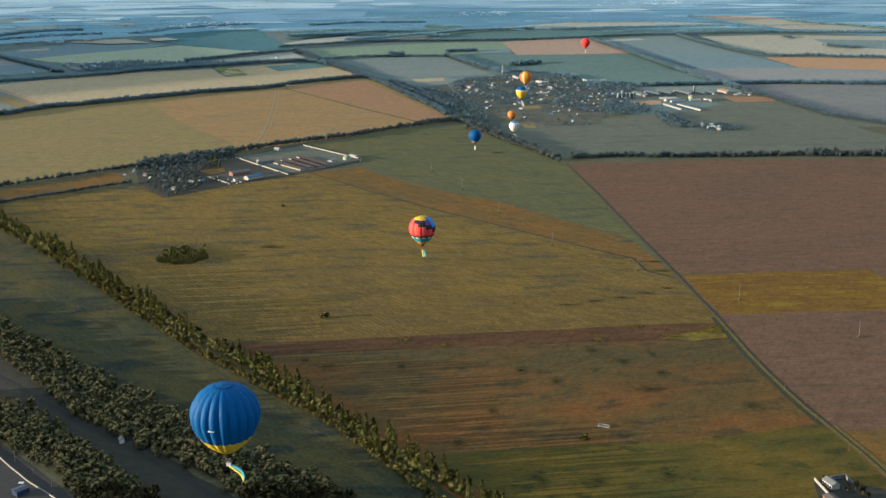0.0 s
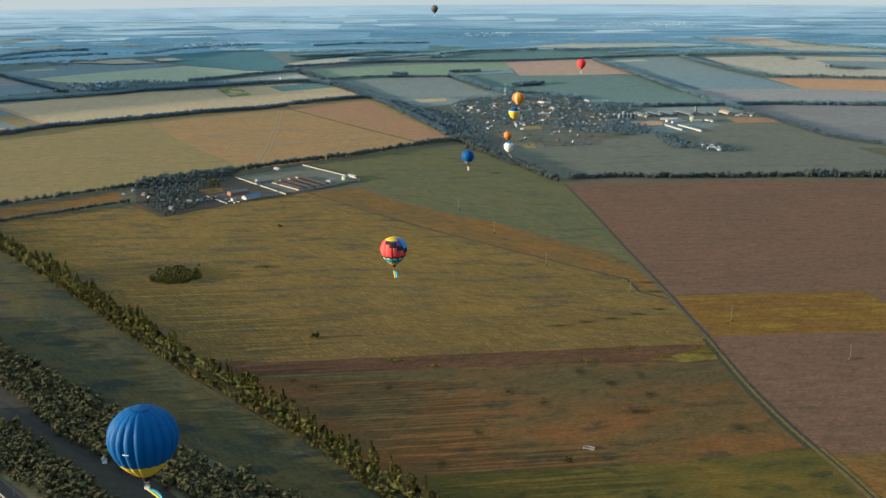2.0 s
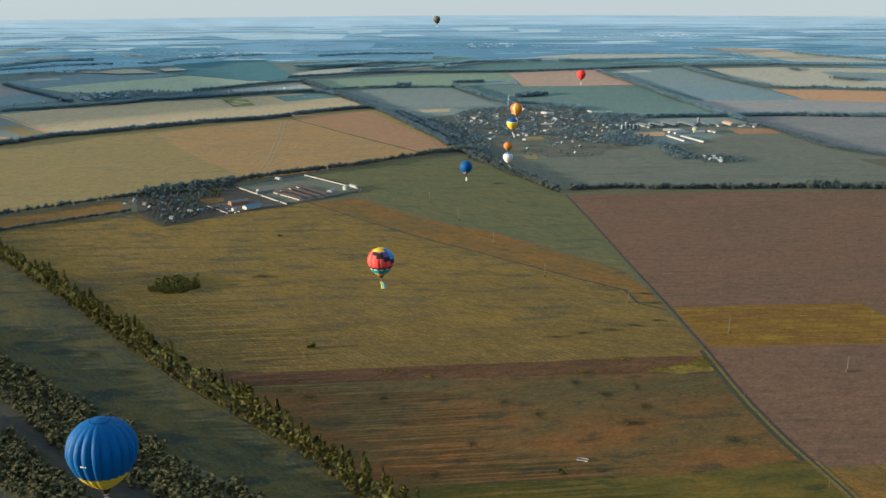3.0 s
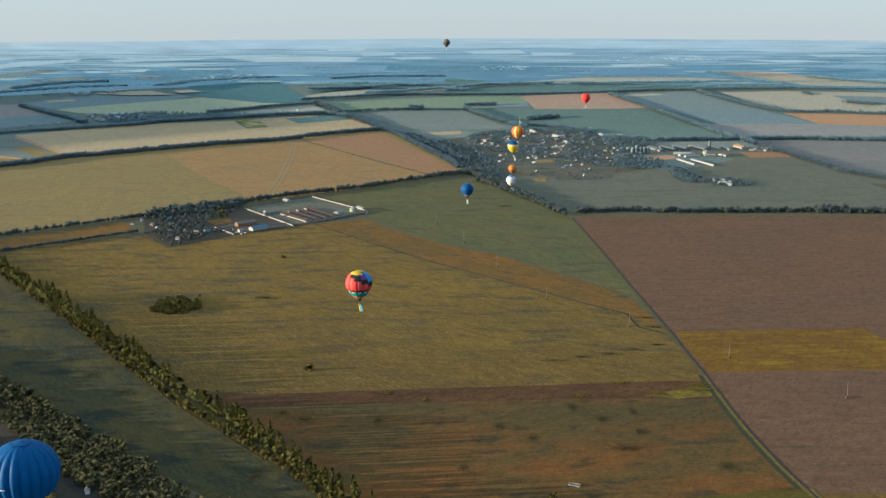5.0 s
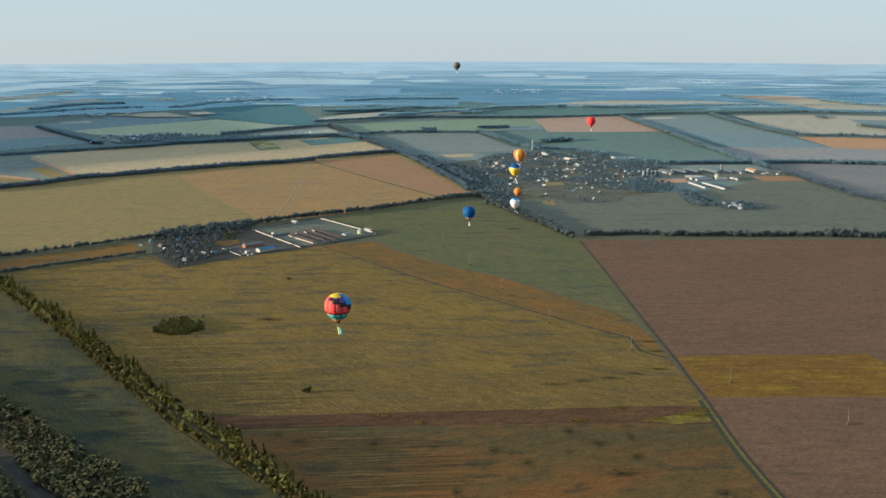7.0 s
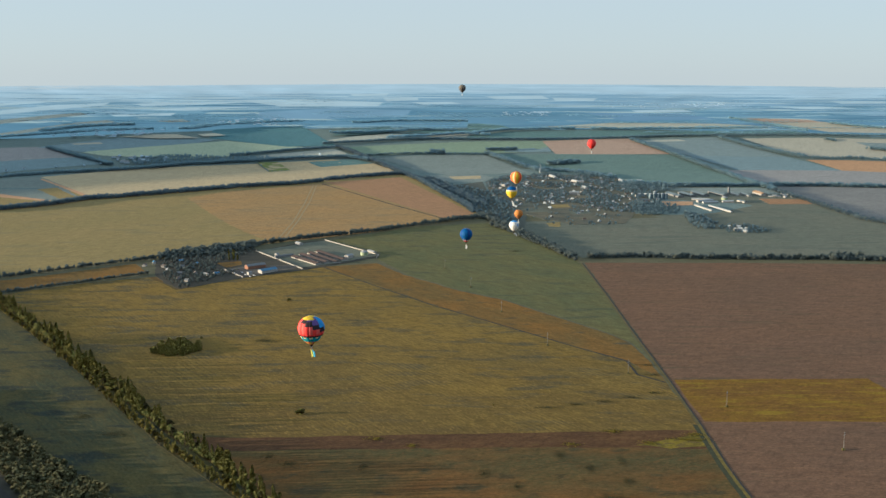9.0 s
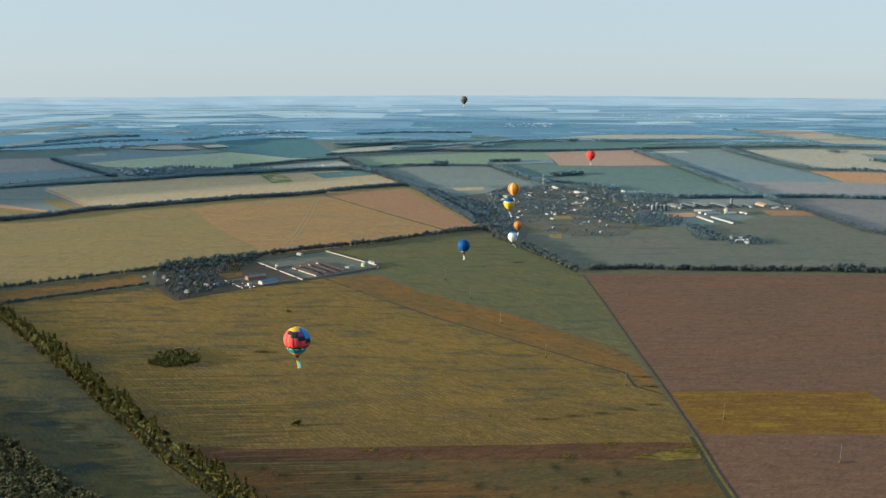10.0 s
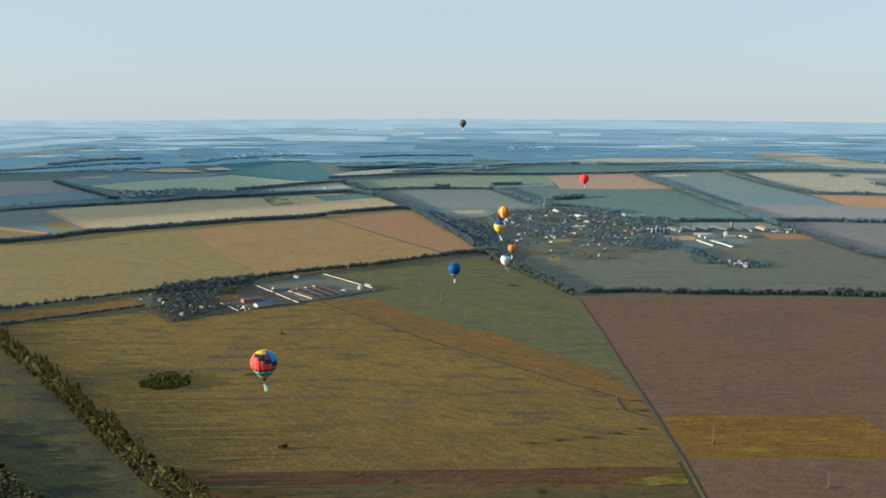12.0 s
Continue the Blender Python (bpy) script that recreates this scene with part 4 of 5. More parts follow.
    spots = []
    for _ in range(int(half * deep * 2.0 / gap ** 2)):
        a, q = r.uniform(0, 6.2832), abs(r.gauss(0, 0.45))
        spots.append((cx + math.cos(a) * q * half, cy + math.sin(a) * q * deep))
    crowd("weeds", spots, label, "weeds", leaf, size, seed, 1, 1, 5, z=0.1)


YELLOW_WEEDS = ([(174, 982), (204, 983)], [(135, 942), (158, 943)], [(209, 951), (235, 954)], [(237, 964), (286, 967)], [(254, 978), (284, 981)], [(-54, 943), (-32, 944)], [(-15, 927), (2, 928)])
for n, ((ax, ay), (bx, by)) in enumerate(YELLOW_WEEDS):
    weed_patch(ax, ay, bx, by, 8, "leaf_weed_yellow", 1.1, 0.95, "patch of bright yellow flowering weeds", 200 + n)
DARK_WEEDS = ([(-136, 874), (-91, 871)], [(-146, 888), (-125, 888)], [(53, 863), (75, 862)], [(127, 920), (142, 908)], [(150, 893), (168, 875)], [(180, 859), (203, 853)], [(144, 817), (203, 819)], [(241, 788), (261, 776)],
              [(26, 773), (44, 773)], [(85, 837), (102, 836)], [(95, 652), (118, 650)], [(148, 662), (167, 661)], [(-11, 718), (24, 708)], [(-373, 991), (-338, 982)], [(-332, 945), (-276, 928)], [(-148, 751), (-117, 745)],
              [(-55, 874), (-34, 868)], [(184, 904), (197, 901)], [(59, 654), (73, 652)], [(-271, 1309), (-208, 1294)], [(68, 2044), (113, 2030)])
for n, ((ax, ay), (bx, by)) in enumerate(DARK_WEEDS):
    weed_patch(ax, ay, bx, by, 17, "leaf_weed_dark", 0.8, 1.25, "dark patch of tall green weeds in the grass", 240 + n)

DARK_SWATHS = ([(104, 1043), (149, 1062)], [(136, 1058), (178, 1072)], [(168, 1068), (209, 1087)], [(202, 1082), (238, 1106)], [(230, 1101), (264, 1125)], [(250, 1250), (253, 1198)], [(250, 1208), (264, 1159)])
for n, ((ax, ay), (bx, by)) in enumerate(DARK_SWATHS):
    weed_patch(ax, ay, bx, by, 9, "leaf_weed_dark", 0.8, 1.3, "dark rank grass along a shallow ditch", 280 + n)

# tree belts and hedges
HEDGES = (
    ([(-877, 1616), (-779, 1711), (-738, 1755), (-695, 1801), (-649, 1850), (-598, 1889)], 9, 5, 2, "leaf_hazy_hedge"),
    ([(-814, 1493), (-722, 1579), (-683, 1617), (-642, 1657), (-600, 1703), (-561, 1742)], 7, 4, 1.5, "leaf_hazy_hedge"),
    ([(-598, 1889), (-557, 1974), (-462, 2051), (-364, 2156), (-298, 2209), (-206, 2288), (-134, 2382), (-56, 2465), (34, 2533)], 12, 5, 4, "leaf_hazy_hedge"),
    ([(-589, 1931), (-526, 1986), (-456, 2024), (-449, 2071)], 13, 7, 12, "leaf_hazy_hedge"),
    ([(32, 2396), (88, 2271), (126, 2158), (171, 2042), (208, 1931)], 10, 7, 4, "leaf_hazy_hedge"),
    ([(-2, 2555), (65, 2395), (123, 2221), (204, 1968)], 11, 5, 9, "leaf_hazy_hedge"),
    ([(234, 1968), (333, 1985), (443, 1975), (554, 1979), (668, 1989), (849, 1979), (1098, 1966)], 12, 5, 5, "leaf_hazy_hedge"),
    ([(709, 2015), (785, 2006), (857, 1998)], 13, 8, 5, "leaf_hazy_hedge"),
    ([(-1294, 2510), (-1172, 2662), (-1121, 2802), (-1034, 2872), (-912, 3007), (-778, 3153), (-621, 3260), (-555, 3352)], 14, 3.8, 8, "leaf_hazy_belt"),
    ([(-548, 3389), (-472, 3488), (-367, 3594), (-311, 3638)], 14, 3.8, 8, "leaf_hazy_belt"),
    ([(-804, 5058), (-637, 4584), (-473, 4110), (-341, 3724), (-230, 3403), (-133, 3057), (-53, 2786), (-14, 2612)], 13, 5, 8, "leaf_hazy_belt"),
    ([(-217, 3480), (-123, 3182), (-62, 2987), (1, 2764)], 12, 8, 22, "leaf_hazy_belt"),
    ([(-1729, 3336), (-1569, 3540), (-1430, 3653), (-1278, 3820), (-1217, 3972), (-1121, 4028), (-989, 4142), (-833, 4292), (-632, 4391), (-507, 4191)], 12, 5, 18, "leaf_hazy_far"),
    ([(-1153, 4400), (-1044, 4567), (-934, 4782), (-787, 4939)], 13, 5, 8, "leaf_hazy_far"),
    ([(-964, 4088), (-814, 3681), (-747, 3728)], 4, 8, 1, "leaf_hazy_far"),
    ([(-893, 5223), (-701, 5411), (-484, 5663), (-109, 5678), (234, 5692), (491, 5806), (744, 5923)], 14, 7, 9, "leaf_hazy_far"),
    ([(744, 5923), (1009, 6101), (1285, 6171), (1854, 6313), (2573, 6109)], 15, 7, 9, "leaf_hazy_far"),
    ([(-573, 4457), (-408, 4594), (-230, 4602), (-46, 4576)], 11, 6, 6, "leaf_hazy_far"),
    ([(-286, 4633), (-229, 4670)], 22, 9, 3, "leaf_hazy_far"),
    ([(-37, 4644), (118, 4005), (197, 3747)], 13, 6, 14, "leaf_hazy_far"),
    ([(-44, 4857), (103, 4901)], 15, 7, 16, "leaf_hazy_far"),
    ([(220, 4087), (340, 4200)], 16, 6, 26, "leaf_hazy_far"),
    ([(159, 3884), (321, 3753), (424, 3548)], 12, 6, 22, "leaf_hazy_far"),
    ([(739, 5764), (804, 4680), (836, 3986), (859, 3509), (889, 3212)], 14, 5, 9, "leaf_hazy_far"),
    ([(442, 3361), (616, 3299), (837, 3326), (1060, 3353), (1433, 3302)], 14, 4.5, 8, "leaf_hazy_far"),
    ([(1271, 6000), (1279, 5271), (1302, 4806), (1352, 4540)], 15, 6, 8, "leaf_hazy_far"),
    ([(1357, 4540), (1412, 4480), (1543, 4517), (1657, 4430), (1871, 4380)], 13, 6, 6, "leaf_hazy_far"),
    ([(1827, 5861), (1843, 5709)], 16, 7, 6, "leaf_hazy_far"),
    ([(1823, 5129), (1903, 4940)], 14, 8, 22, "leaf_hazy_far"),
    ([(889, 3212), (914, 2961), (931, 2758), (950, 2550), (1054, 2367)], 11, 5, 6, "leaf_hazy_belt"),
    ([(-194, 6230), (44, 6696), (497, 6930)], 16, 8, 10, "leaf_hazy_distant"),
    ([(605, 6861), (1102, 6955), (1818, 7135)], 16, 8, 10, "leaf_hazy_distant"),
    ([(-621, 5760), (-444, 5929), (-229, 6228), (-55, 6116)], 16, 8, 30, "leaf_hazy_distant"),
    ([(-1017, 6196), (-759, 6331), (-507, 6674), (-283, 6614)], 16, 9, 26, "leaf_hazy_distant"),
    ([(1919, 8876), (1960, 7551), (1983, 6774)], 16, 9, 8, "leaf_hazy_distant"),
    ([(2477, 7934), (2553, 7404), (2774, 6603)], 16, 9, 10, "leaf_hazy_distant"),
    ([(-2828, 6184), (-2830, 6581), (-2762, 6877), (-2569, 7040)], 22, 9, 30, "leaf_hazy_distant"),
    ([(-2848, 5465), (-2658, 5951), (-2502, 6324), (-2251, 6535)], 16, 9, 30, "leaf_hazy_distant"),
    ([(-2167, 4804), (-1775, 4281), (-1499, 3909)], 13, 7, 14, "leaf_hazy_far"),
    ([(-2032, 6543), (-2017, 7062), (-1827, 7491), (-1550, 7780)], 16, 9, 60, "leaf_hazy_distant"),
    ([(-1078, 7521), (-786, 7906), (-264, 7926)], 18, 10, 26, "leaf_hazy_distant"),
)
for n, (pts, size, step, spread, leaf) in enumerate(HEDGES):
    far = leaf in ("leaf_hazy_far", "leaf_hazy_distant")
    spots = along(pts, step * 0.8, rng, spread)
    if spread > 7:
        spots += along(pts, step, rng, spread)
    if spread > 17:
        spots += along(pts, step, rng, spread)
    crowd("hedgerow", spots, "long dark shelterbelt of field trees" if size > 8 else "low dark hedge between two fields", "hedgerow", leaf, size, 100 + n, 1, 3 if far else 5, 0 if far else 16, nearer=0.002 if leaf == "leaf_hazy_distant" else 0.0, lean=0.88 if far else 0.84)

# far copses and tree lines on the plain
rng = random.Random(21)
far_spots = []
for _ in range(190):
    d = 6300 * 2.6 ** rng.random()
    x0 = rng.uniform(-0.5, 0.5) * d
    long = rng.uniform(80, 800) * d / 9000
    lean = rng.uniform(-0.25, 0.25)
    far_spots += [(x0 + u * long, d + u * long * lean + rng.uniform(-20, 20)) for u in np.linspace(0, 1, int(long / (d / 700)))]
crowd("far_copses", far_spots, "copses and tree lines hazed blue on the distant plain", "trees", "leaf_hazy_distant", 9, 71, 1, 1, 0, nearer=0.0022, lean=0.9, stretch=2.6)

# ---- hot air balloons ----
KNOTS = ((-1.22, 0.15), (-1.13, 0.31), (-1.0, 0.47), (-0.84, 0.63), (-0.64, 0.78), (-0.40, 0.90), (-0.15, 0.98), (0.10, 1.0), (0.33, 0.95), (0.54, 0.85), (0.71, 0.71), (0.84, 0.53), (0.92, 0.32), (0.955, 0.10))
PROFILE = []
for (za, ra), (zb, rb) in zip(KNOTS, KNOTS[1:]):
    PROFILE += [(za, ra), ((za + zb) / 2, (ra + rb) / 2 * 1.012)]
PROFILE.append(KNOTS[-1])


def tube(bm, a, b, r, n=6):
    a, b = Vector(a), Vector(b)
    d = (b - a).normalized()
    s = d.orthogonal().normalized()
    t = d.cross(s)
    rings = [[bm.verts.new(p + (s * math.cos(6.2832 * i / n) + t * math.sin(6.2832 * i / n)) * r) for i in range(n)] for p in (a, b)]
    for i in range(n):
        bm.faces.new((rings[0][i], rings[0][(i + 1) % n], rings[1][(i + 1) % n], rings[1][i]))
    bm.faces.new(rings[0][::-1])
    bm.faces.new(rings[1])
    return bm


def box(bm, cx, cy, cz, sx, sy, sz):
    r = bmesh.ops.create_cube(bm, size=1.0)
    bmesh.ops.scale(bm, vec=(sx, sy, sz), verts=r["verts"])
    bmesh.ops.translate(bm, vec=(cx, cy, cz), verts=r["verts"])
    return bm


def balloon(where, radius, label, gores, paint, banner, turn=0.0, sign=None, smooth_seams=0.05, dense=True):
    """An envelope of sewn gores over a burner and a wicker basket. paint(a, z, i): the cloth of gore i, which faces a degrees, at height z."""
    root = new("hot_air_balloon")
    root.location = where
    root.rotation_euler = (0, 0, radians(turn))
    tagged(root, label, "balloon", "balloons in the air")
    n, m = len(PROFILE), 4 if dense else 2
    for i in range(gores):
        verts, faces, idx, cloths = [], [], [], []
        for j, (z, r) in enumerate(PROFILE):
            for k in range(m + 1):
                u = k / m
                a = 2 * math.pi * (i + u) / gores
                bulge = 1 + smooth_seams * (math.sin(math.pi * u) - 0.6) * math.sin(math.pi * min(1, max(0, (j + 0.5) / n)))
                q = r * bulge * radius
                verts.append((q * math.cos(a), q * math.sin(a), z * radius))
        for j in range(n - 1):
            c = "cloth_" + paint(math.degrees(2 * math.pi * (i + 0.5) / gores), (PROFILE[j][0] + PROFILE[j + 1][0]) / 2, i)
            if c not in cloths:
                cloths.append(c)
            for k in range(m):
                b = j * (m + 1) + k
                faces.append((b, b + 1, b + m + 2, b + m + 1))
                idx.append(cloths.index(c))
        mesh_ob("gore", verts, faces, cloths, root, idx, smooth=True)
    # parachute vent over the crown
    bm = bmesh.new()
    bmesh.ops.create_circle(bm, cap_ends=True, cap_tris=True, segments=gores, radius=radius * 0.30)
    for v in bm.verts:
        v.co.z = radius * (0.985 - 0.45 * (v.co.xy.length / radius) ** 2)
    part("vent", bm, "cloth_" + paint(270, 0.95, 0), root)
    bm = bmesh.new()
    for i in range(gores):
        a = 2 * math.pi * (i + 0.5) / gores
        c, s = math.cos(a), math.sin(a)
        box(bm, 0.29 * radius * c, 0.29 * radius * s, 0.952 * radius, 0.02 * radius, 0.02 * radius, 0.012 * radius)
    part("vent_tabs", bm, "cloth_white" if sign is None else "cloth_" + paint(270, 0.95, 0), root)
    # skirt: an open funnel of dark cloth
    bm = bmesh.new()
    rings = []
    for z, r in ((-1.21, 0.155), (-1.30, 0.13), (-1.40, 0.09)):
        rings.append([bm.verts.new((r * radius * math.cos(6.2832 * i / 20), r * radius * math.sin(6.2832 * i / 20), z * radius)) for i in range(20)])
    for a, b in zip(rings, rings[1:]):
        for i in range(20):
            bm.faces.new((a[i], a[(i + 1) % 20], b[(i + 1) % 20], b[i]))
    part("skirt", bm, "cloth_skirt", root, "scorched dark skirt")
    # basket: wicker body, padded rim, corner posts, burner frame
    zb, w = -1.60 * radius, 0.135 * radius
    bm = bmesh.new()
    box(bm, 0, 0, zb - w * 0.42, w, w * 0.85, w * 0.06)
    for sx, sy, lx, ly in ((0, 0.40, 1.0, 0.06), (0, -0.40, 1.0, 0.06), (0.47, 0, 0.06, 0.85), (-0.47, 0, 0.06, 0.85)):
        box(bm, sx * w, sy * w, zb, lx * w, ly * w, w * 0.85)
    bmesh.ops.bevel(bm, geom=bm.edges[:], offset=w * 0.02, segments=1, affect="EDGES")
    car_body = part("basket", bm, "white_cover" if sign else "wicker", root, "woven basket")
    bm = bmesh.new()
    for sx, sy, lx, ly in ((0, 0.41, 1.06, 0.09), (0, -0.41, 1.06, 0.09), (0.48, 0, 0.09, 0.9), (-0.48, 0, 0.09, 0.9)):
        box(bm, sx * w, sy * w, zb + w * 0.45, lx * w, ly * w, w * 0.08)
    part("rim", bm, "rope", car_body)
    bm = bmesh.new()
    for sx in (-1, 1):
        tube(bm, (sx * w * 0.25, 0, zb + w * 1.15), (sx * w * 0.25, 0, zb + w * 1.5), w * 0.14, 8)
    box(bm, 0, 0, zb + w * 1.12, w * 0.95, w * 0.8, w * 0.06)
    part("burner", bm, "steel", root)
    for sx in (-1, 1):
        for sy in (-1, 1):
            bm = bmesh.new()
            tube(bm, (sx * w * 0.45, sy * w * 0.38, zb + w * 0.4), (sx * w * 0.45, sy * w * 0.38, zb + w * 1.12), w * 0.035)
            part("post", bm, "rope", car_body)
            bm = bmesh.new()
            tube(bm, (sx * w * 0.45, sy * w * 0.38, zb + w * 1.12), (sx * 0.10 * radius, sy * 0.10 * radius, -1.22 * radius), w * 0.018, 5)
            part("cable", bm, "rope", root)
    # long two-coloured banner below the basket
    if banner:
        length, width, dx, dy, curl, cols = banner
        for half, c in enumerate(cols):
            verts, faces = [], []
            for i in range(15):
                u = i / 14
                x = dx * length * (u ** 0.8) + curl * math.sin(u * 4.2) * length * 0.10
                y = dy * length * u
                z = zb - w * 0.45 - length * (u - 0.25 * u * u) * (1 - 0.35 * (abs(dx) > 0.5))
                off = width * (0.5 - half * 0.5) * (0.5 + 0.5 * min(1, u * 5))
                nxt = width * (0.0 - half * 0.5) * (0.5 + 0.5 * min(1, u * 5))
                ox, oz = (0.35, 0.94) if abs(dx) > 0.5 else (1.0, 0.0)
                verts += [(x + ox * off, y, z + oz * off), (x + ox * nxt, y, z + oz * nxt)]
                if i:
                    k = 2 * i
                    faces.append((k - 2, k - 1, k + 1, k))
            ob = mesh_ob("banner", verts, faces, "cloth_" + c, root, smooth=True)
            sol = ob.modifiers.new("thick", "SOLIDIFY")
            sol.thickness = 0.02
    # a small sign on the cloth, unreadable: plain bars
    if sign:
        ang, zz, size = sign
        for k in range(5):
            bm = bmesh.new()
            a = radians(ang) + (k - 2) * size * 1.25 / radius
            q = radius * 1.02 * (1 - 0.12 * (zz ** 2))
            box(bm, 0, 0, 0, 0.06, size, size * (1.1 if k % 2 else 0.9))
            bmesh.ops.rotate(bm, cent=(0, 0, 0), matrix=Matrix.Rotation(a, 3, "Z"), verts=bm.verts)
            bmesh.ops.translate(bm, vec=(q * math.cos(a), q * math.sin(a), zz * radius), verts=bm.verts)
            part("sign_bar", bm, "white_cover", root, "pale lettering bar")
    return root


def paint_blue(a, z, i):
    return "yellow" if z < -0.60 else "blue"


def paint_mix(a, z, i):
    side = (a - 270 + 180) % 360 - 180
    if z < -1.05:
        return "orange"
    if z < -0.90:
        return "yellow" if i % 2 else "coral"
    if z < -0.64:
        return "teal"
    if z < -0.52:
        return "cream" if i % 2 else "teal"
    if z < -0.40:
        return "black"
    if z < -0.25:
        return "red"
    if abs(side) > 110:
        return "red" if z < 0.5 else "yellow"
    if z > 0.80 and side < 45:
        return "yellow"
    step = 0.50 - 0.42 * round(side / 18) * 18 / 60
    if abs(z - step) < 0.17:
        return "black"
    if z < step:
        return "coral" if i % 2 else "red"
    return "orange" if side < -20 else "violet" if side < 50 else "sky"


def paint_dark(a, z, i):
    if z < -1.0:
        return "coral"
    if z < -0.8:
        return "white" if i % 2 else "navy"
    return "navy" if i % 4 == 1 else "blue"


def paint_white(a, z, i):
    return "sky" if z > 0.72 or (-0.1 < z < 0.35 and i % 8 == 5) else "white"


def paint_yb(a, z, i):
    return "blue" if z > 0.30 else "cream" if z > 0.12 else "yellow"


def paint_orange(a, z, i):
    return ("orange", "yellow", "orange", "red", "orange", "cream")[i % 6]


def paint_brown(a, z, i):
    return ("brown", "orange")[(i + int(z * 4 + 9)) % 2] if z > -0.4 else "brown"


def paint_red(a, z, i):
    return "red"


def paint_stripe(a, z, i):
    return "grey" if i % 2 else ("taupe" if z > 0.1 else "umber")


BALLOONS = (
    ((-41.7, 187.0, 260.9), 6.85, "big royal blue balloon with a yellow lower band", 20, paint_blue, (6.0, 1.3, 0.62, -0.1, 1.0, ("flagblue", "flagyellow")), 0, (-102, -0.10, 0.22)),
    ((-11.2, 489.2, 225.2), 6.55, "multicoloured balloon with red, black and violet steps", 20, paint_mix, (5.0, 1.9, 0.25, 0.0, 0.5, ("flagblue", "flagyellow")), 0, None),
    ((29.8, 1236.3, 157.6), 7.6, "dark blue balloon with a red band at its mouth", 16, paint_dark, (7.0, 2.0, 0.05, 0.0, 0.3, ("white", "white")), 0, None),
    ((88.2, 1422.3, 142.7), 6.8, "white balloon with a blue crown and emblem", 16, paint_white, (9.0, 2.0, 0.55, 0.0, 0.6, ("white", "white")), 20, None),
    ((84.8, 1217.1, 212.9), 6.5, "yellow balloon with a blue upper half", 16, paint_yb, (9.0, 1.8, 0.35, 0.0, 0.5, ("white", "white")), 0, None),
    ((94.8, 1598.4, 135.2), 6.5, "brown and orange chequered balloon", 16, paint_brown, (9.0, 1.8, 0.0, 0.0, 0.3, ("white", "white")), 0, None),
    ((90.1, 1227.0, 229.4), 6.9, "orange balloon with yellow and red stripes", 18, paint_orange, (7.0, 1.8, 0.1, 0.0, 0.4, ("white", "white")), 10, None),
    ((204.5, 1575.2, 247.7), 6.6, "bright plain red balloon over the far fields", 16, paint_red, (6.0, 1.5, 0.0, 0.0, 0.2, ("white", "white")), 0, None),
    ((-44.9, 2548.5, 319.4), 8.6, "grey and brown striped balloon near the horizon", 16, paint_stripe, (6.0, 2.2, 0.0, 0.0, 0.2, ("white", "white")), 0, None),
)
for where, radius, label, gores, paint, banner, turn, sign in BALLOONS:
    balloon(where, radius, label, gores, paint, banner, turn, sign, 0.10 if sign else 0.06, sign is not None)

# ---- buildings ----


def gable(root, w, l, h, rise, wall, roof, over=0.4, chimney=False, openings=0):
    """Walls with gable ends under an overhanging pitched roof; the long side runs along y."""
    bm = bmesh.new()
    a, b = w / 2, l / 2
    v = [bm.verts.new(p) for p in ((-a, -b, -0.3), (a, -b, -0.3), (a, b, -0.3), (-a, b, -0.3), (-a, -b, h), (a, -b, h), (a, b, h), (-a, b, h), (0, -b, h + rise), (0, b, h + rise))]
    for f in ((0, 1, 5, 8, 4), (2, 3, 7, 9, 6), (1, 2, 6, 5), (3, 0, 4, 7), (3, 2, 1, 0)):
        bm.faces.new([v[i] for i in f])
    part("wall", bm, wall, root)
    bm = bmesh.new()
    k = rise / a
    for s in (-1, 1):
        q = [(0, rise), (s * (a + over), -over * k)]
        vs = [bm.verts.new((x, y, h + z + t)) for t in (0.06, 0.32) for x, z in q for y in (-b - over, b + over)]
        for f in ((0, 1, 3, 2), (4, 6, 7, 5), (0, 2, 6, 4), (1, 5, 7, 3), (0, 4, 5, 1), (2, 3, 7, 6)):
            bm.faces.new([vs[i] for i in f])
    bmesh.ops.recalc_face_normals(bm, faces=bm.faces)
    top = part("roof", bm, roof, root)
    if chimney:
        bm = bmesh.new()
        box(bm, w * 0.15, l * 0.2, h + rise * 0.9, 0.7, 0.7, rise)
        part("chimney", bm, "brick_wall", top)
    for i in range(openings):
        y = -b + l * (i + 0.5) / openings
        for s in (-1, 1):
            bm = bmesh.new()
            box(bm, s * (a + 0.02), y, h * 0.55, 0.12, min(1.3, l / openings * 0.5), h * 0.35)
            part("window", bm, "glass_dark", root)
    return root


def house(name, x, y, turn, w, l, h, rise, wall, roof, label, category, group="", chimney=False, openings=0):
    root = new(name)
    s = squeeze(x, y)
    root.location = land(x, y, 0.5)
    root.scale = (s, s, s)
    root.rotation_euler = (0, 0, radians(turn))
    gable(root, w, l, h, rise, wall, roof, 0.4, chimney, openings)
    return tagged(root, label, category, group)


def long_wall(x0, y0, x1, y1, h, thick, material, label, name="boundary_wall"):
    d = math.hypot(x1 - x0, y1 - y0)
    root = new(name)
    root.location = ((x0 + x1) / 2, (y0 + y1) / 2, 0.5)
    root.rotation_euler = (0, 0, math.atan2(y1 - y0, x1 - x0))
    n = max(2, int(d / 6))
    for i in range(n):
        bm = bmesh.new()
        box(bm, -d / 2 + d * (i + 0.5) / n, 0, h / 2 - 0.3, d / n - 0.12, thick, h + 0.6)
        part("panel", bm, material, root)
    bm = bmesh.new()
    box(bm, 0, 0, h + 0.08, d, thick * 1.6, 0.16)
    part("coping", bm, material, root)
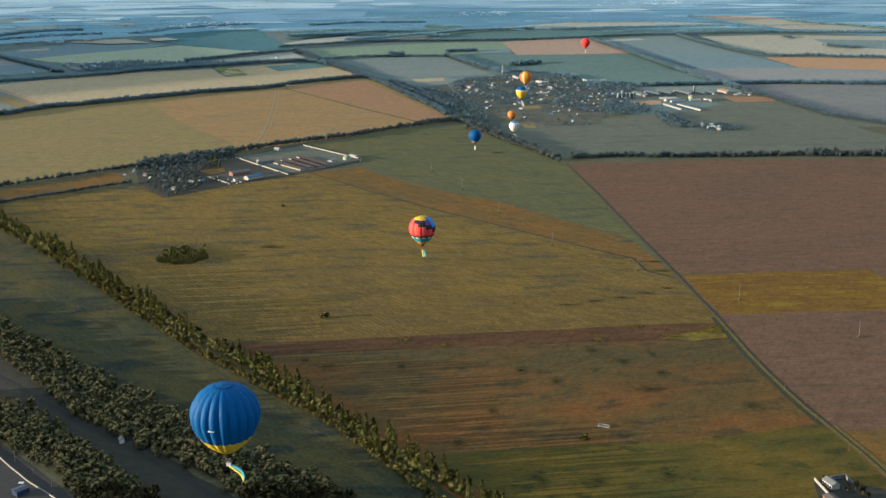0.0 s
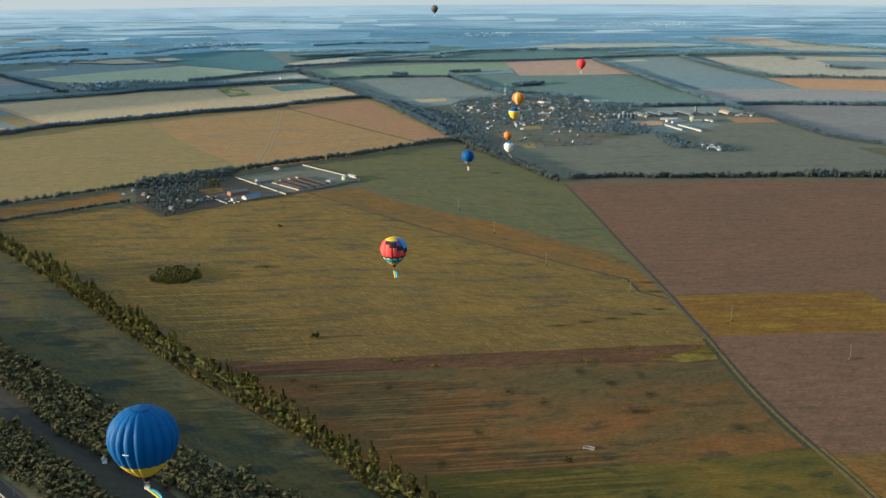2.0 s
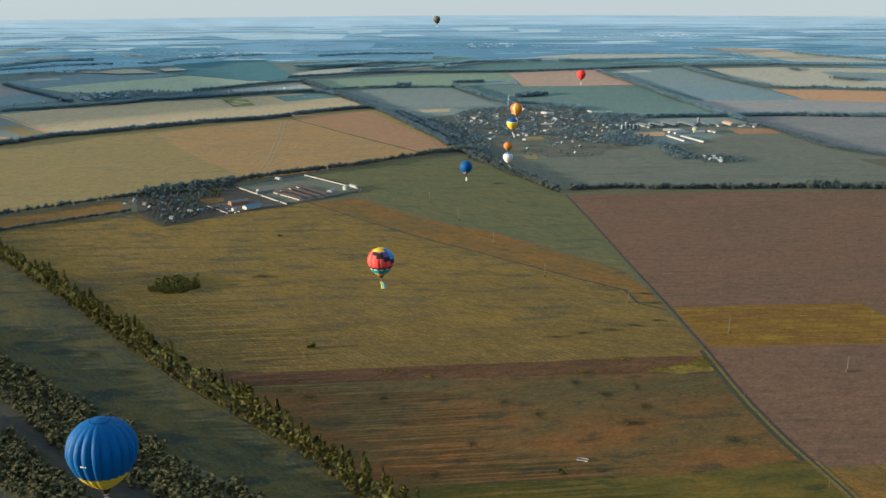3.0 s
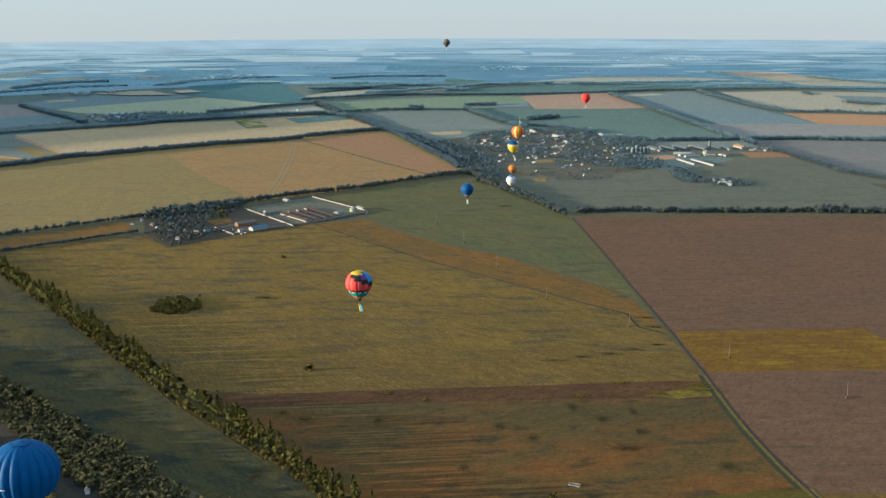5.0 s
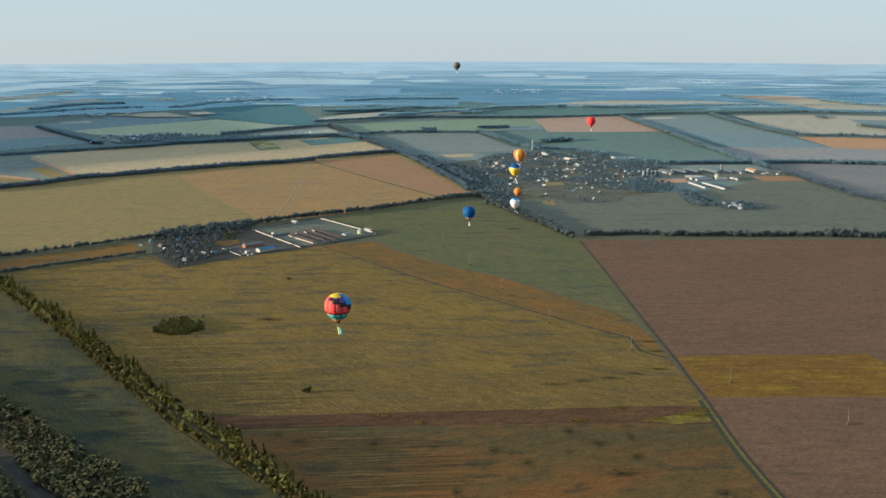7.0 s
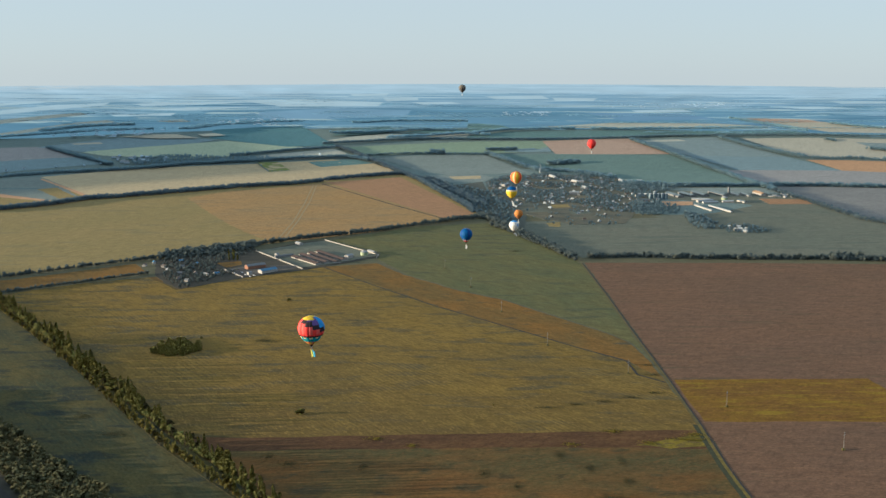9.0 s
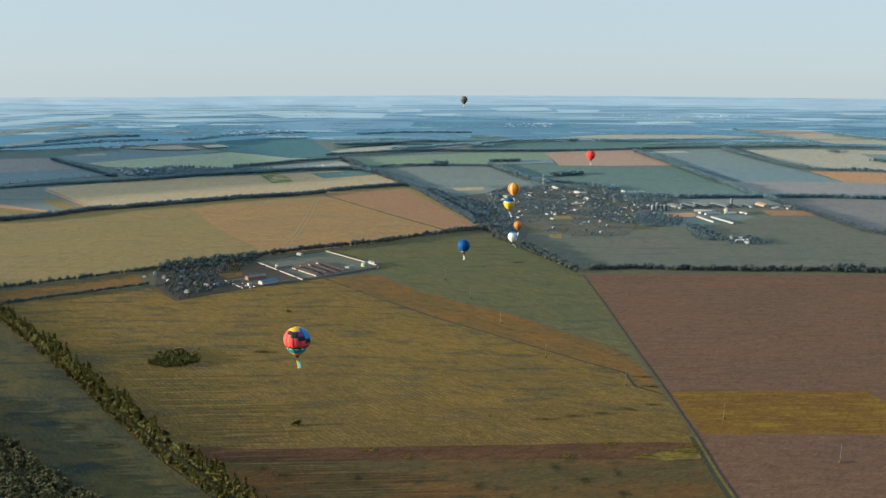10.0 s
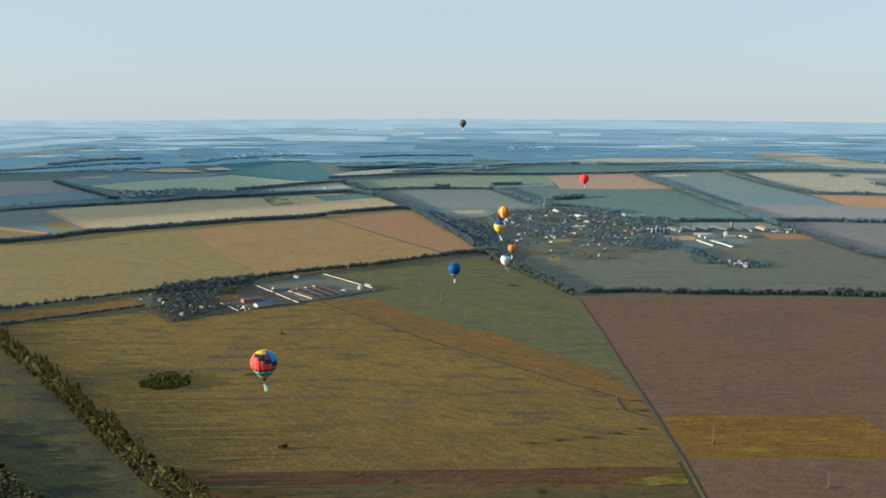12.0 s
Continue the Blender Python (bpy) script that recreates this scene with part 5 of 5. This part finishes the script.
    return tagged(root, label, "wall")


def between(a, b, width, h, rise, wall, roof, label, category, name="barn", group="", openings=0):
    """A long building whose ridge runs from a to b."""
    (x0, y0), (x1, y1) = a, b
    d = math.hypot(x1 - x0, y1 - y0)
    return house(name, (x0 + x1) / 2, (y0 + y1) / 2, math.degrees(math.atan2(y1 - y0, x1 - x0)) - 90, width, d, h, rise, wall, roof, label, category, group, False, openings)


# farm compound
field([(-593, 1871), (-553, 1961), (-442, 2023), (-423, 2003), (-356, 2112), (-314, 2147), (-178, 1971), (-181, 1934), (-293, 1798), (-385, 1718), (-462, 1618), (-500, 1659), (-547, 1736)], "yard_dark", "rough shaded ground of the farm hamlet")
field([(-428, 1996), (-349, 2104), (-313, 2140), (-177, 1965), (-253, 1864), (-309, 1820)], "grey_green", "mown yard of the farm compound")
field([(-471, 1857), (-430, 1879), (-419, 1845), (-439, 1812)], "strip_ochre", "bare ochre patch beside the hamlet")
field([(-440, 1791), (-413, 1823), (-324, 1849), (-309, 1820), (-386, 1723)], "yard", "paved yard of the farm workshops")
for pts in ([(-318, 2140), (-177, 1965)], [(-177, 1965), (-178, 1934)], [(-429, 1990), (-297, 1809)], [(-438, 1791), (-385, 1723)]):
    for (xa, ya), (xb, yb) in zip(pts, pts[1:]):
        long_wall(xa, ya, xb, yb, 1.7, 0.35, "lime_wall", "long whitewashed concrete boundary wall of the farm")
SHEDS = ([(-339, 1931), (-275, 1853)], [(-328, 1956), (-262, 1870)], [(-315, 1974), (-244, 1875)], [(-303, 1993), (-234, 1899)])
for pts in SHEDS:
    between(pts[0], pts[1], 14, 2.2, 2.2, "lime_wall", "roof_red", "long low whitewashed cattle shed with a red-brown roof", "barn", "barn", "cattle sheds", 8)
between(*[(-374, 1920), (-344, 1944)], 6, 3, 1.5, "grey_wall", "roof_grey", "low grey store shed on the farm", "shed", "shed")
between(*[(-399, 1801), (-372, 1827)], 12, 5, 3, "brick_wall", "roof_grey", "brick workshop with a grey arched roof", "workshop", "workshop")
between(*[(-364, 1763), (-342, 1789)], 13, 4.5, 2.5, "white_wall", "roof_blue", "workshop with a bright blue metal roof", "workshop", "workshop")
between(*[(-235, 1923), (-228, 1941)], 10, 5, 2, "white_wall", "roof_light", "white farm office with a light roof", "house", "house")
between(*[(-366, 2083), (-354, 2069)], 8, 4, 2, "white_wall", "roof_light", "small white hut inside the farm wall", "hut", "hut")
between(*[(-374, 1926), (-371, 1932)], 6, 6, 2, "white_wall", "roof_light", "small white gatehouse by the farm wall", "hut", "hut")
between(*[(-203, 2004), (-188, 1984)], 7, 3, 1.5, "white_wall", "roof_light", "low white shed by the wall", "shed", "shed")
between(*[(-382, 1748), (-377, 1753)], 7, 4, 1.5, "white_wall", "roof_light", "white garage on the paved yard", "garage", "garage")


def silo(x, y, r, h, body, top, label, name="silo"):
    root = new(name)
    s = squeeze(x, y)
    root.location = land(x, y, 0.5)
    root.scale = (s, s, s)
    bm = bmesh.new()
    rings = []
    for k in range(int(h / 1.2) + 1):
        for dz, q in ((0.0, 1.0), (0.6, 1.015)):
            z = min(h, k * 1.2 + dz)
            rings.append([bm.verts.new((r * q * math.cos(6.2832 * i / 24), r * q * math.sin(6.2832 * i / 24), z - 0.3 * (k == 0))) for i in range(24)])
    for a, b in zip(rings, rings[1:]):
        for i in range(24):
            bm.faces.new((a[i], a[(i + 1) % 24], b[(i + 1) % 24], b[i]))
    part("drum", bm, body, root)
    bm = bmesh.new()
    bmesh.ops.create_cone(bm, cap_ends=True, segments=24, radius1=r * 1.05, radius2=r * 0.12, depth=r * 0.55)
    bmesh.ops.translate(bm, vec=(0, 0, h + r * 0.275), verts=bm.verts)
    part("cone_roof", bm, top, root)
    return tagged(root, label, "silo", "storage tanks")


silo(-206, 1965, 7.5, 6, "tank_green", "roof_light", "squat pale green storage tank", "storage_tank")

# west hamlet
rng = random.Random(11)
walls, roofs = ("white_wall", "grey_wall", "lime_wall"), ("roof_grey", "roof_light", "roof_dark", "roof_blue")
for n, (x, y) in enumerate([(-586, 1843), (-554, 1805), (-579, 1921), (-520, 1806), (-503, 1835), (-477, 1749), (-453, 1735), (-503, 1743), (-438, 1746), (-594, 1814), (-535, 1770), (-470, 1680), (-540, 1860), (-490, 1700)]):
    house("house", x, y, 25 + 37 * n, rng.uniform(5, 7), rng.uniform(7, 10), 2.8, 2.0, walls[n % 3], roofs[(n * 7 + 3) % 4], "small village house with a pitched roof among trees", "house", "hamlet houses", True, 2)
crowd("hamlet_trees", scatter([(-594, 1895), (-555, 1967), (-449, 2044), (-429, 1977), (-470, 1869), (-441, 1770), (-408, 1801), (-423, 1719), (-462, 1622), (-501, 1663)], 11.5, rng), "dark garden trees of the farm hamlet", "trees", "leaf_hazy_hedge", 6.5, 51, 1, 5, 24)
crowd("hamlet_trees", scatter([(-600, 1931), (-467, 2072), (-444, 2030), (-493, 1941), (-575, 1883)], 10, rng), "tall dark trees behind the farm hamlet", "trees", "leaf_hazy_hedge", 9.5, 52, 1, 5, 24)
for x, y, k in ((-455, 1886, 0.9), (-448, 1892, 1.0), (-438, 1885, 0.6)):
    plant("poplar", x, y, rng, k, k, 0.5, "poplar standing alone by the hamlet", "poplars of the hamlet")

# the village beyond the meadow
VILLAGE = [(-7, 3413), (73, 3613), (214, 3661), (432, 3629), (481, 3259), (511, 2956), (417, 2723), (356, 2454), (231, 2419), (141, 2544), (70, 2707), (12, 3034)]
VILLAGE_LOW = [(101, 2768), (259, 2839), (392, 2770), (361, 2444), (229, 2391), (145, 2444)]
field(VILLAGE, "garden_brown", "mixed gardens and lanes of the village")
field([(-150, 3230), (-20, 3400), (12, 3034), (70, 2707), (120, 2560), (110, 2330), (20, 2500), (-60, 2830)], "yard_far", "shaded ground of the wood beside the village")
PLOTS = ([(108, 2709), (162, 2735), (181, 2654), (121, 2629)], [(149, 2576), (207, 2600), (224, 2517), (160, 2494)], [(165, 2435), (200, 2466), (196, 2381), (169, 2389)], [(226, 2668), (279, 2693), (289, 2626), (236, 2601)], [(250, 2498), (308, 2521), (309, 2461), (253, 2439)], [(187, 2797), (234, 2812), (238, 2750), (191, 2724)], [(87, 2831), (126, 2832), (140, 2783), (98, 2768)], [(305, 2649), (359, 2674), (359, 2607), (306, 2583)])
for n, pts in enumerate(PLOTS):
    field(pts, ("grey_green", "garden_brown", "stubble_olive")[n % 3], "narrow garden plot behind the village houses")
village_spots = scatter(VILLAGE, 29, rng)
rng.shuffle(village_spots)
village_spots = [p for p in village_spots if not inside(*p, VILLAGE_LOW) or rng.random() < 0.45]
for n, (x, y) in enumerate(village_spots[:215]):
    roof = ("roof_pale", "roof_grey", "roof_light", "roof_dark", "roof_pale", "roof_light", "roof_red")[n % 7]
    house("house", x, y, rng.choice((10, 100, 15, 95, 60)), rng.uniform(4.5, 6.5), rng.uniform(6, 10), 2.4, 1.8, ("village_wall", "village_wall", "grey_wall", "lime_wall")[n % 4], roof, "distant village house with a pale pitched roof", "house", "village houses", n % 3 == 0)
VILLAGE_TREES = [(-13, 3413), (53, 3592), (217, 3726), (432, 3629), (478, 3209), (515, 2985), (449, 2633), (336, 2661), (259, 2839), (102, 2831), (56, 2683), (14, 2962)]
crowd("village_trees", [p for p in scatter(VILLAGE_TREES, 10.5, rng) if noise.noise((p[0] / 60, p[1] / 120, 3)) > -0.12], "dark garden trees all over the village", "trees", "leaf_hazy_village", 6.0, 61, 1, 3, 6, lean=0.88)
crowd("village_trees", [p for p in scatter(VILLAGE_LOW, 12, rng) if noise.noise((p[0] / 26, p[1] / 60, 3)) > 0.24], "garden trees between the vegetable plots", "trees", "leaf_hazy_village", 5.5, 65, 1, 3, 6, lean=0.88)
crowd("village_trees", scatter([(401, 2845), (469, 2887), (540, 2788), (507, 2636), (400, 2587)], 13, rng) + scatter([(527, 2670), (558, 2638), (573, 2464), (548, 2370), (509, 2368), (507, 2510)], 11, rng), "thick trees at the edge of the village", "trees", "leaf_hazy_village", 8, 62, 1, 4, 10, lean=0.88)
crowd("village_trees", scatter([(564, 2416), (641, 2467), (674, 2358), (644, 2313), (571, 2327)], 11, rng), "grove round a few cottages", "trees", "leaf_hazy_village", 7, 63, 1, 4, 10, lean=0.88)
crowd("village_trees", scatter([(412, 3432), (486, 3417), (610, 3265), (492, 3055), (434, 3128)], 14, rng), "tree belt above the village", "trees", "leaf_hazy_village", 9, 64, 1, 3, 8, lean=0.88)
crowd("village_trees", scatter([(-193, 3405), (-72, 3234), (20, 3079), (99, 2617), (90, 2394), (43, 2439), (-55, 2824)], 17, rng), "loose wood between the tree belt and the village", "trees", "leaf_hazy_village", 7.5, 66, 1, 4, 8, lean=0.88)
for x, y in scatter([(588, 2417), (644, 2411), (629, 2330), (586, 2337)], 22, rng)[:9]:
    house("house", x, y, rng.uniform(0, 90), 7, 10, 3, 2.4, "white_wall", "roof_pale", "cottage with a pale roof in a grove", "house", "grove cottages", True)
for pts in ([(212, 3599), (228, 3519)], [(280, 3426), (297, 3390)], [(297, 3390), (315, 3391)], [(441, 3471), (446, 3397)], [(456, 3416), (477, 3435)], [(494, 3436), (511, 3437)], [(420, 3671), (432, 3671)], [(50, 3256), (65, 3291)], [(252, 3059), (279, 3061)], [(304, 3234), (311, 3186)]):
    between(pts[0], pts[1], 11, 6, 2, "white_wall", "roof_pale", "two-storey white public building in the village", "building", "public_building", "public buildings", 6)
# lattice mast in the village
mast = tagged(new("lattice_mast"), "slender steel lattice mast above the village", "mast")
mast.location = land(178, 3725, 0.3)
for k in range(4):
    a = math.pi / 4 + k * math.pi / 2
    bm = bmesh.new()
    tube(bm, (2.2 * math.cos(a), 2.2 * math.sin(a), 0), (0.5 * math.cos(a), 0.5 * math.sin(a), 38), 0.22, 5)
    part("leg", bm, "steel", mast)
for k in range(9):
    q = 2.2 - 1.7 * k / 9
    bm = bmesh.new()
    for c in range(4):
        a, b = math.pi / 4 + c * math.pi / 2, math.pi / 4 + (c + 1) * math.pi / 2
        tube(bm, (q * math.cos(a), q * math.sin(a), 4.2 * k), ((q - 0.19) * math.cos(b), (q - 0.19) * math.sin(b), 4.2 * k + 4.2), 0.12, 4)
    part("brace", bm, "steel", mast)

# grain silos and barns at the village's edge
for x, y in [(478, 2955), (488, 2955), (500, 2956), (511, 2956), (522, 2957), (498, 3012)]:
    silo(x, y, 5.3, 15, "silo_steel", "roof_light", "corrugated steel grain silo with a cone roof")
for pts in ([(546, 3088), (572, 3001)], [(587, 3105), (612, 3017)], [(629, 3122), (650, 3033)], [(683, 3140), (708, 3036)]):
    between(pts[0], pts[1], 19, 4.5, 3.5, "grey_wall", "roof_barn", "long barn with a pale metal roof", "barn", "barn", "pale barns")
for n, pts in enumerate(([(433, 2912), (468, 2914)], [(593, 2946), (642, 2935)], [(600, 2893), (649, 2922)], [(611, 2867), (654, 2882)], [(670, 2896), (701, 2898)], [(720, 2925), (733, 2886)], [(741, 3112), (750, 3052)], [(770, 3113), (778, 3039)], [(443, 3010), (468, 3025)])):
    between(pts[0], pts[1], 10, 3.4, 2.2, "white_wall", "roof_pale" if n in (1, 2, 3, 4) else "roof_barn", "white store building with a light roof", "store", "store_building", "white stores")
between((812, 3130), (822, 3056), 17, 6, 4, "lime_wall", "roof_tan", "large store with a tan rounded roof", "store", "store_building")
for n, (x, y) in enumerate([(838, 3042), (853, 3057), (860, 3043), (887, 3073), (903, 3089), (905, 3045), (887, 3103), (877, 3029)]):
    house("shed", x, y, 75 + 9 * n, 7, 12, 3, 1.6, "white_wall", "roof_pale" if n % 2 else "roof_barn", "small pale shed at the edge of the barns", "shed", "sheds by the barns")
for pts in ([(581, 2815), (605, 2696)], [(617, 2804), (651, 2676)]):
    between(pts[0], pts[1], 6, 2.4, 1.3, "white_wall", "roof_pale" if pts[0][0] > 600 else "roof_light", "very long low white animal house", "barn", "barn", "long animal houses")
silo(682, 2928, 9, 9, "tank_green", "roof_light", "squat green storage tank", "storage_tank")
house("grain_dryer", 732, 3116, 20, 5, 5, 18, 2, "grey_wall", "roof_grey", "tall narrow grain dryer tower", "tower")

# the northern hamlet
crowd("hamlet_trees", scatter([(-1400, 3900), (-1530, 4180), (-1430, 4420), (-1180, 4330), (-960, 4330), (-900, 4150), (-1150, 4010)], 21, rng), "dark trees round the northern hamlet", "trees", "leaf_hazy_far", 11, 67, 1, 3, 0, lean=0.84)
for x, y in scatter([(-1675, 4230), (-1620, 4395), (-1420, 4490), (-1295, 4125), (-1470, 3965)], 60, rng)[:26]:
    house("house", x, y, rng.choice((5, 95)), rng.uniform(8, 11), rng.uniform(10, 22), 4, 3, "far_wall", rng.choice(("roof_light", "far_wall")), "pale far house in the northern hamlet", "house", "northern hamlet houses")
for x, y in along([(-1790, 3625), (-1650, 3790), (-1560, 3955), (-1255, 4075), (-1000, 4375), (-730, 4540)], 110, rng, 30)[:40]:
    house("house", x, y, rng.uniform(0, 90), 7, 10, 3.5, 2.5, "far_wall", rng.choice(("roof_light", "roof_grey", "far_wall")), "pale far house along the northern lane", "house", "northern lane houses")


def far_town(name, areas, count, label, seed):
    """Specks of pale blocks of a town near the horizon."""
    r = random.Random(seed)
    bm = bmesh.new()
    for _ in range(count):
        (x0, y0), (x1, y1) = r.choice(areas)
        x, y = r.uniform(x0, x1), r.uniform(y0, y1)
        s = squeeze(x, y)
        p = land(x, y, 3)
        p += (Vector((MIDX, MIDY, HEIGHT)) - p) * 0.0035
        box(bm, p.x, p.y, p.z, r.uniform(8, 30) * s, 10 * s, r.uniform(3, 7) * s)
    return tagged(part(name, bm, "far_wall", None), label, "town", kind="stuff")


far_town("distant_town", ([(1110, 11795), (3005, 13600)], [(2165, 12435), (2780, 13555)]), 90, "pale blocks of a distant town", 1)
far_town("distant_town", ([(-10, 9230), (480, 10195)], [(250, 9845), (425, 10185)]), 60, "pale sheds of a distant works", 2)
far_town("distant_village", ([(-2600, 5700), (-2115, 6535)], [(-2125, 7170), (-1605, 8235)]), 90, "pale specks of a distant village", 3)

# ---- the walled house near the road ----
field([(258, 652), (283, 657), (286, 649), (304, 639), (306, 614), (279, 585), (250, 585), (253, 626)], "yard_dark", "dark yard of the walled house")
for pts in ([(259, 653), (262, 623)], [(262, 623), (266, 588)]):
    long_wall(*pts[0], *pts[1], 2.0, 0.4, "lime_wall", "whitewashed garden wall of the roadside house")
for pts in ([(270, 653), (282, 657)], [(282, 657), (283, 644)]):
    long_wall(*pts[0], *pts[1], 2.4, 0.4, "roof_grey", "bluish metal fence of the roadside house", "metal_fence")
between(*[(266, 649), (269, 639)], 6.5, 3.4, 1.6, "white_wall", "roof_grey", "white single-storey roadside house with a grey roof", "house", "house", "", 4)
between(*[(259, 626), (263, 610)], 8, 3, 1.2, "brick_wall", "roof_dark", "long dark outbuilding of the roadside house", "shed", "shed", "", 3)
for x, y, k in ((276, 636, 0.5), (283, 639, 0.6), (285, 632, 0.6), (266, 654, 0.3), (286, 626, 0.5)):
    plant("broad", x, y, rng, k, k, 0.4, "leafy garden tree of the roadside house", "garden trees")

# ---- small things on the land ----
# low roofless concrete frame in the grass
hut = tagged(new("cattle_trough"), "low white concrete rim round a dark pit in the grass", "trough")
hut.location = (123, 743, 0.35)
hut.rotation_euler = (0, 0, radians(-20))
for cx, cy, sx, sy in ((0, 1.9, 9, 0.5), (0, -1.9, 9, 0.5), (4.25, 0, 0.5, 3.3), (-4.25, 0, 0.5, 3.3)):
    bm = bmesh.new()
    box(bm, cx, cy, 0.2, sx, sy, 1.0)
    bmesh.ops.bevel(bm, geom=bm.edges[:], offset=0.05, segments=1, affect="EDGES")
    part("rim", bm, "lime_wall", hut)
bm = bmesh.new()
box(bm, 0, 0, -0.1, 7.9, 3.2, 0.5)
part("basin", bm, "roof_dark", hut, "dark basin floor")


def power_pole(x, y, h):
    root = tagged(new("power_pole"), "tall pale concrete power pole on the open field", "power pole", "power poles across the fields")
    root.location = (x, y, 0.2)
    root.rotation_euler = (0, 0, radians(55))
    bm = bmesh.new()
    bmesh.ops.create_cone(bm, cap_ends=True, segments=10, radius1=0.26, radius2=0.16, depth=h + 0.4)
    bmesh.ops.translate(bm, vec=(0, 0, h / 2 - 0.2), verts=bm.verts)
    part("shaft", bm, "concrete", root)
    for z, w in ((0.82, 4.2), (0.90, 3.2), (0.97, 2.2)):
        bm = bmesh.new()
        box(bm, w * 0.12, 0, h * z, w, 0.16, 0.18)
        arm = part("crossarm", bm, "steel", root)
        for s in (-0.36, 0.58):
            bm = bmesh.new()
            tube(bm, (w * s, 0, h * z), (w * s, 0, h * z - 1.1), 0.09, 6)
            part("insulator", bm, "glass_dark", arm)
    bm = bmesh.new()
    bmesh.ops.create_icosphere(bm, subdivisions=2, radius=1.0)
    for v in bm.verts:
        v.co = Vector((v.co.x * 2.6, v.co.y * 2.0, max(0, v.co.z * 2.0) + 0.1)) * (0.9 + 0.4 * noise.noise(v.co * 3 + Vector((x, y, 0))))
    part("weeds", bm, "leaf_weed_dark", root, "weeds round the foot")


for x, y in ([(403, 948), (318, 1069), (226, 1185), (134, 1307), (71, 1495), (17, 1672), (-38, 1837)]):
    power_pole(x, y, 17.5)


def fence_post(x, y):
    root = tagged(new("utility_post"), "short weathered wooden post beside the dirt road", "post", "posts along the dirt road")
    root.location = (x, y, 0.4)
    bm = bmesh.new()
    tube(bm, (0, 0, -0.3), (0, 0, 6.5), 0.16, 8)
    part("shaft", bm, "bark", root)
    bm = bmesh.new()
    box(bm, 0, 0, 6.1, 1.6, 0.12, 0.14)
    part("crossarm", bm, "bark", root)


for x, y in ([(280, 939), (284, 875), (288, 814), (294, 753), (300, 698), (256, 1118), (261, 1109)]):
    fence_post(x, y)


def car(x, y, turn, paint, label, z=1.0):
    root = tagged(new("car"), label, "car")
    root.location, root.rotation_euler = (x, y, z), (0, 0, radians(turn))
    bm = bmesh.new()
    side = ((-2.2, 0.35), (2.2, 0.35), (2.25, 0.8), (1.2, 0.95), (0.6, 1.5), (-1.3, 1.5), (-2.0, 1.0), (-2.25, 0.85))
    l = [bm.verts.new((px, -0.88, pz)) for px, pz in side]
    r = [bm.verts.new((px, 0.88, pz)) for px, pz in side]
    bm.faces.new(l)
    bm.faces.new(r[::-1])
    for i in range(8):
        bm.faces.new((l[i], r[i], r[(i + 1) % 8], l[(i + 1) % 8]))
    bmesh.ops.recalc_face_normals(bm, faces=bm.faces)
    bmesh.ops.bevel(bm, geom=bm.edges[:], offset=0.06, segments=2, affect="EDGES")
    shell = part("body", bm, paint, root)
    bm = bmesh.new()
    box(bm, -0.35, 0, 1.22, 1.7, 1.79, 0.36)
    part("side_glass", bm, "glass_dark", shell)
    for px in (-1.4, 1.4):
        for py in (-0.82, 0.82):
            bm = bmesh.new()
            tube(bm, (px, py - 0.12, 0.33), (px, py + 0.12, 0.33), 0.33, 14)
            part("wheel", bm, "rubber", root)
    return root


house("hut", -253, 715, 25, 3.4, 5.6, 2.2, 1.2, "white_cover", "roof_light", "small white hut with a pitched roof beside the wood", "hut")
for n, (x, y) in enumerate([(-419, 1784), (-409, 1758), (-411, 1795), (-397, 1764), (-385, 1743), (-395, 1807), (-373, 1729), (-400, 1743), (-391, 1728), (-369, 1739)]):
    car(x, y, 40 + 33 * n, ("car_white", "car_white", "car_blue")[n % 3], "white van-sized car parked on the farm yard" if n % 3 < 2 else "dark blue car parked on the farm yard", 0.55)
# highway barrier, roadside sheds and lamp posts
HW = [(-400, 750), (-362, 713), (-336, 688), (-324, 675), (-300, 651), (-273, 628), (-244, 602)]
for (xa, ya), (xb, yb) in zip(HW, HW[1:]):
    long_wall(xa, ya, xb, yb, 0.8, 0.3, "lime_wall", "pale concrete highway barrier", "road_barrier")
house("kiosk", -298, 634, -38, 7, 9, 3.4, 0.5, "car_blue", "car_blue", "dark blue flat-roofed roadside kiosk", "kiosk")
for k, (x, y) in enumerate(([(-301, 641), (-299, 641)])):
    bm = bmesh.new()
    box(bm, x, y, 4.9, 1.6, 2.2, 0.4)
    tagged(part("skylight", bm, "white_cover", None), "pale skylight box on the kiosk roof", "skylight")


def lamp_post(x, y):
    root = tagged(new("street_lamp"), "thin grey lamp post beside the highway", "street lamp", "highway lamps")
    root.location = (x, y, 0.5)
    bm = bmesh.new()
    tube(bm, (0, 0, -0.3), (0, 0, 9), 0.11, 8)
    tube(bm, (0, 0, 8.9), (1.6, 0.9, 9.4), 0.07, 6)
    part("pole", bm, "steel", root)
    bm = bmesh.new()
    box(bm, 1.9, 1.05, 9.4, 0.8, 0.35, 0.16)
    part("lamp_head", bm, "grey_wall", root)


for x, y in ([(-321, 680), (-300, 661), (-278, 639)]):
    lamp_post(x, y)
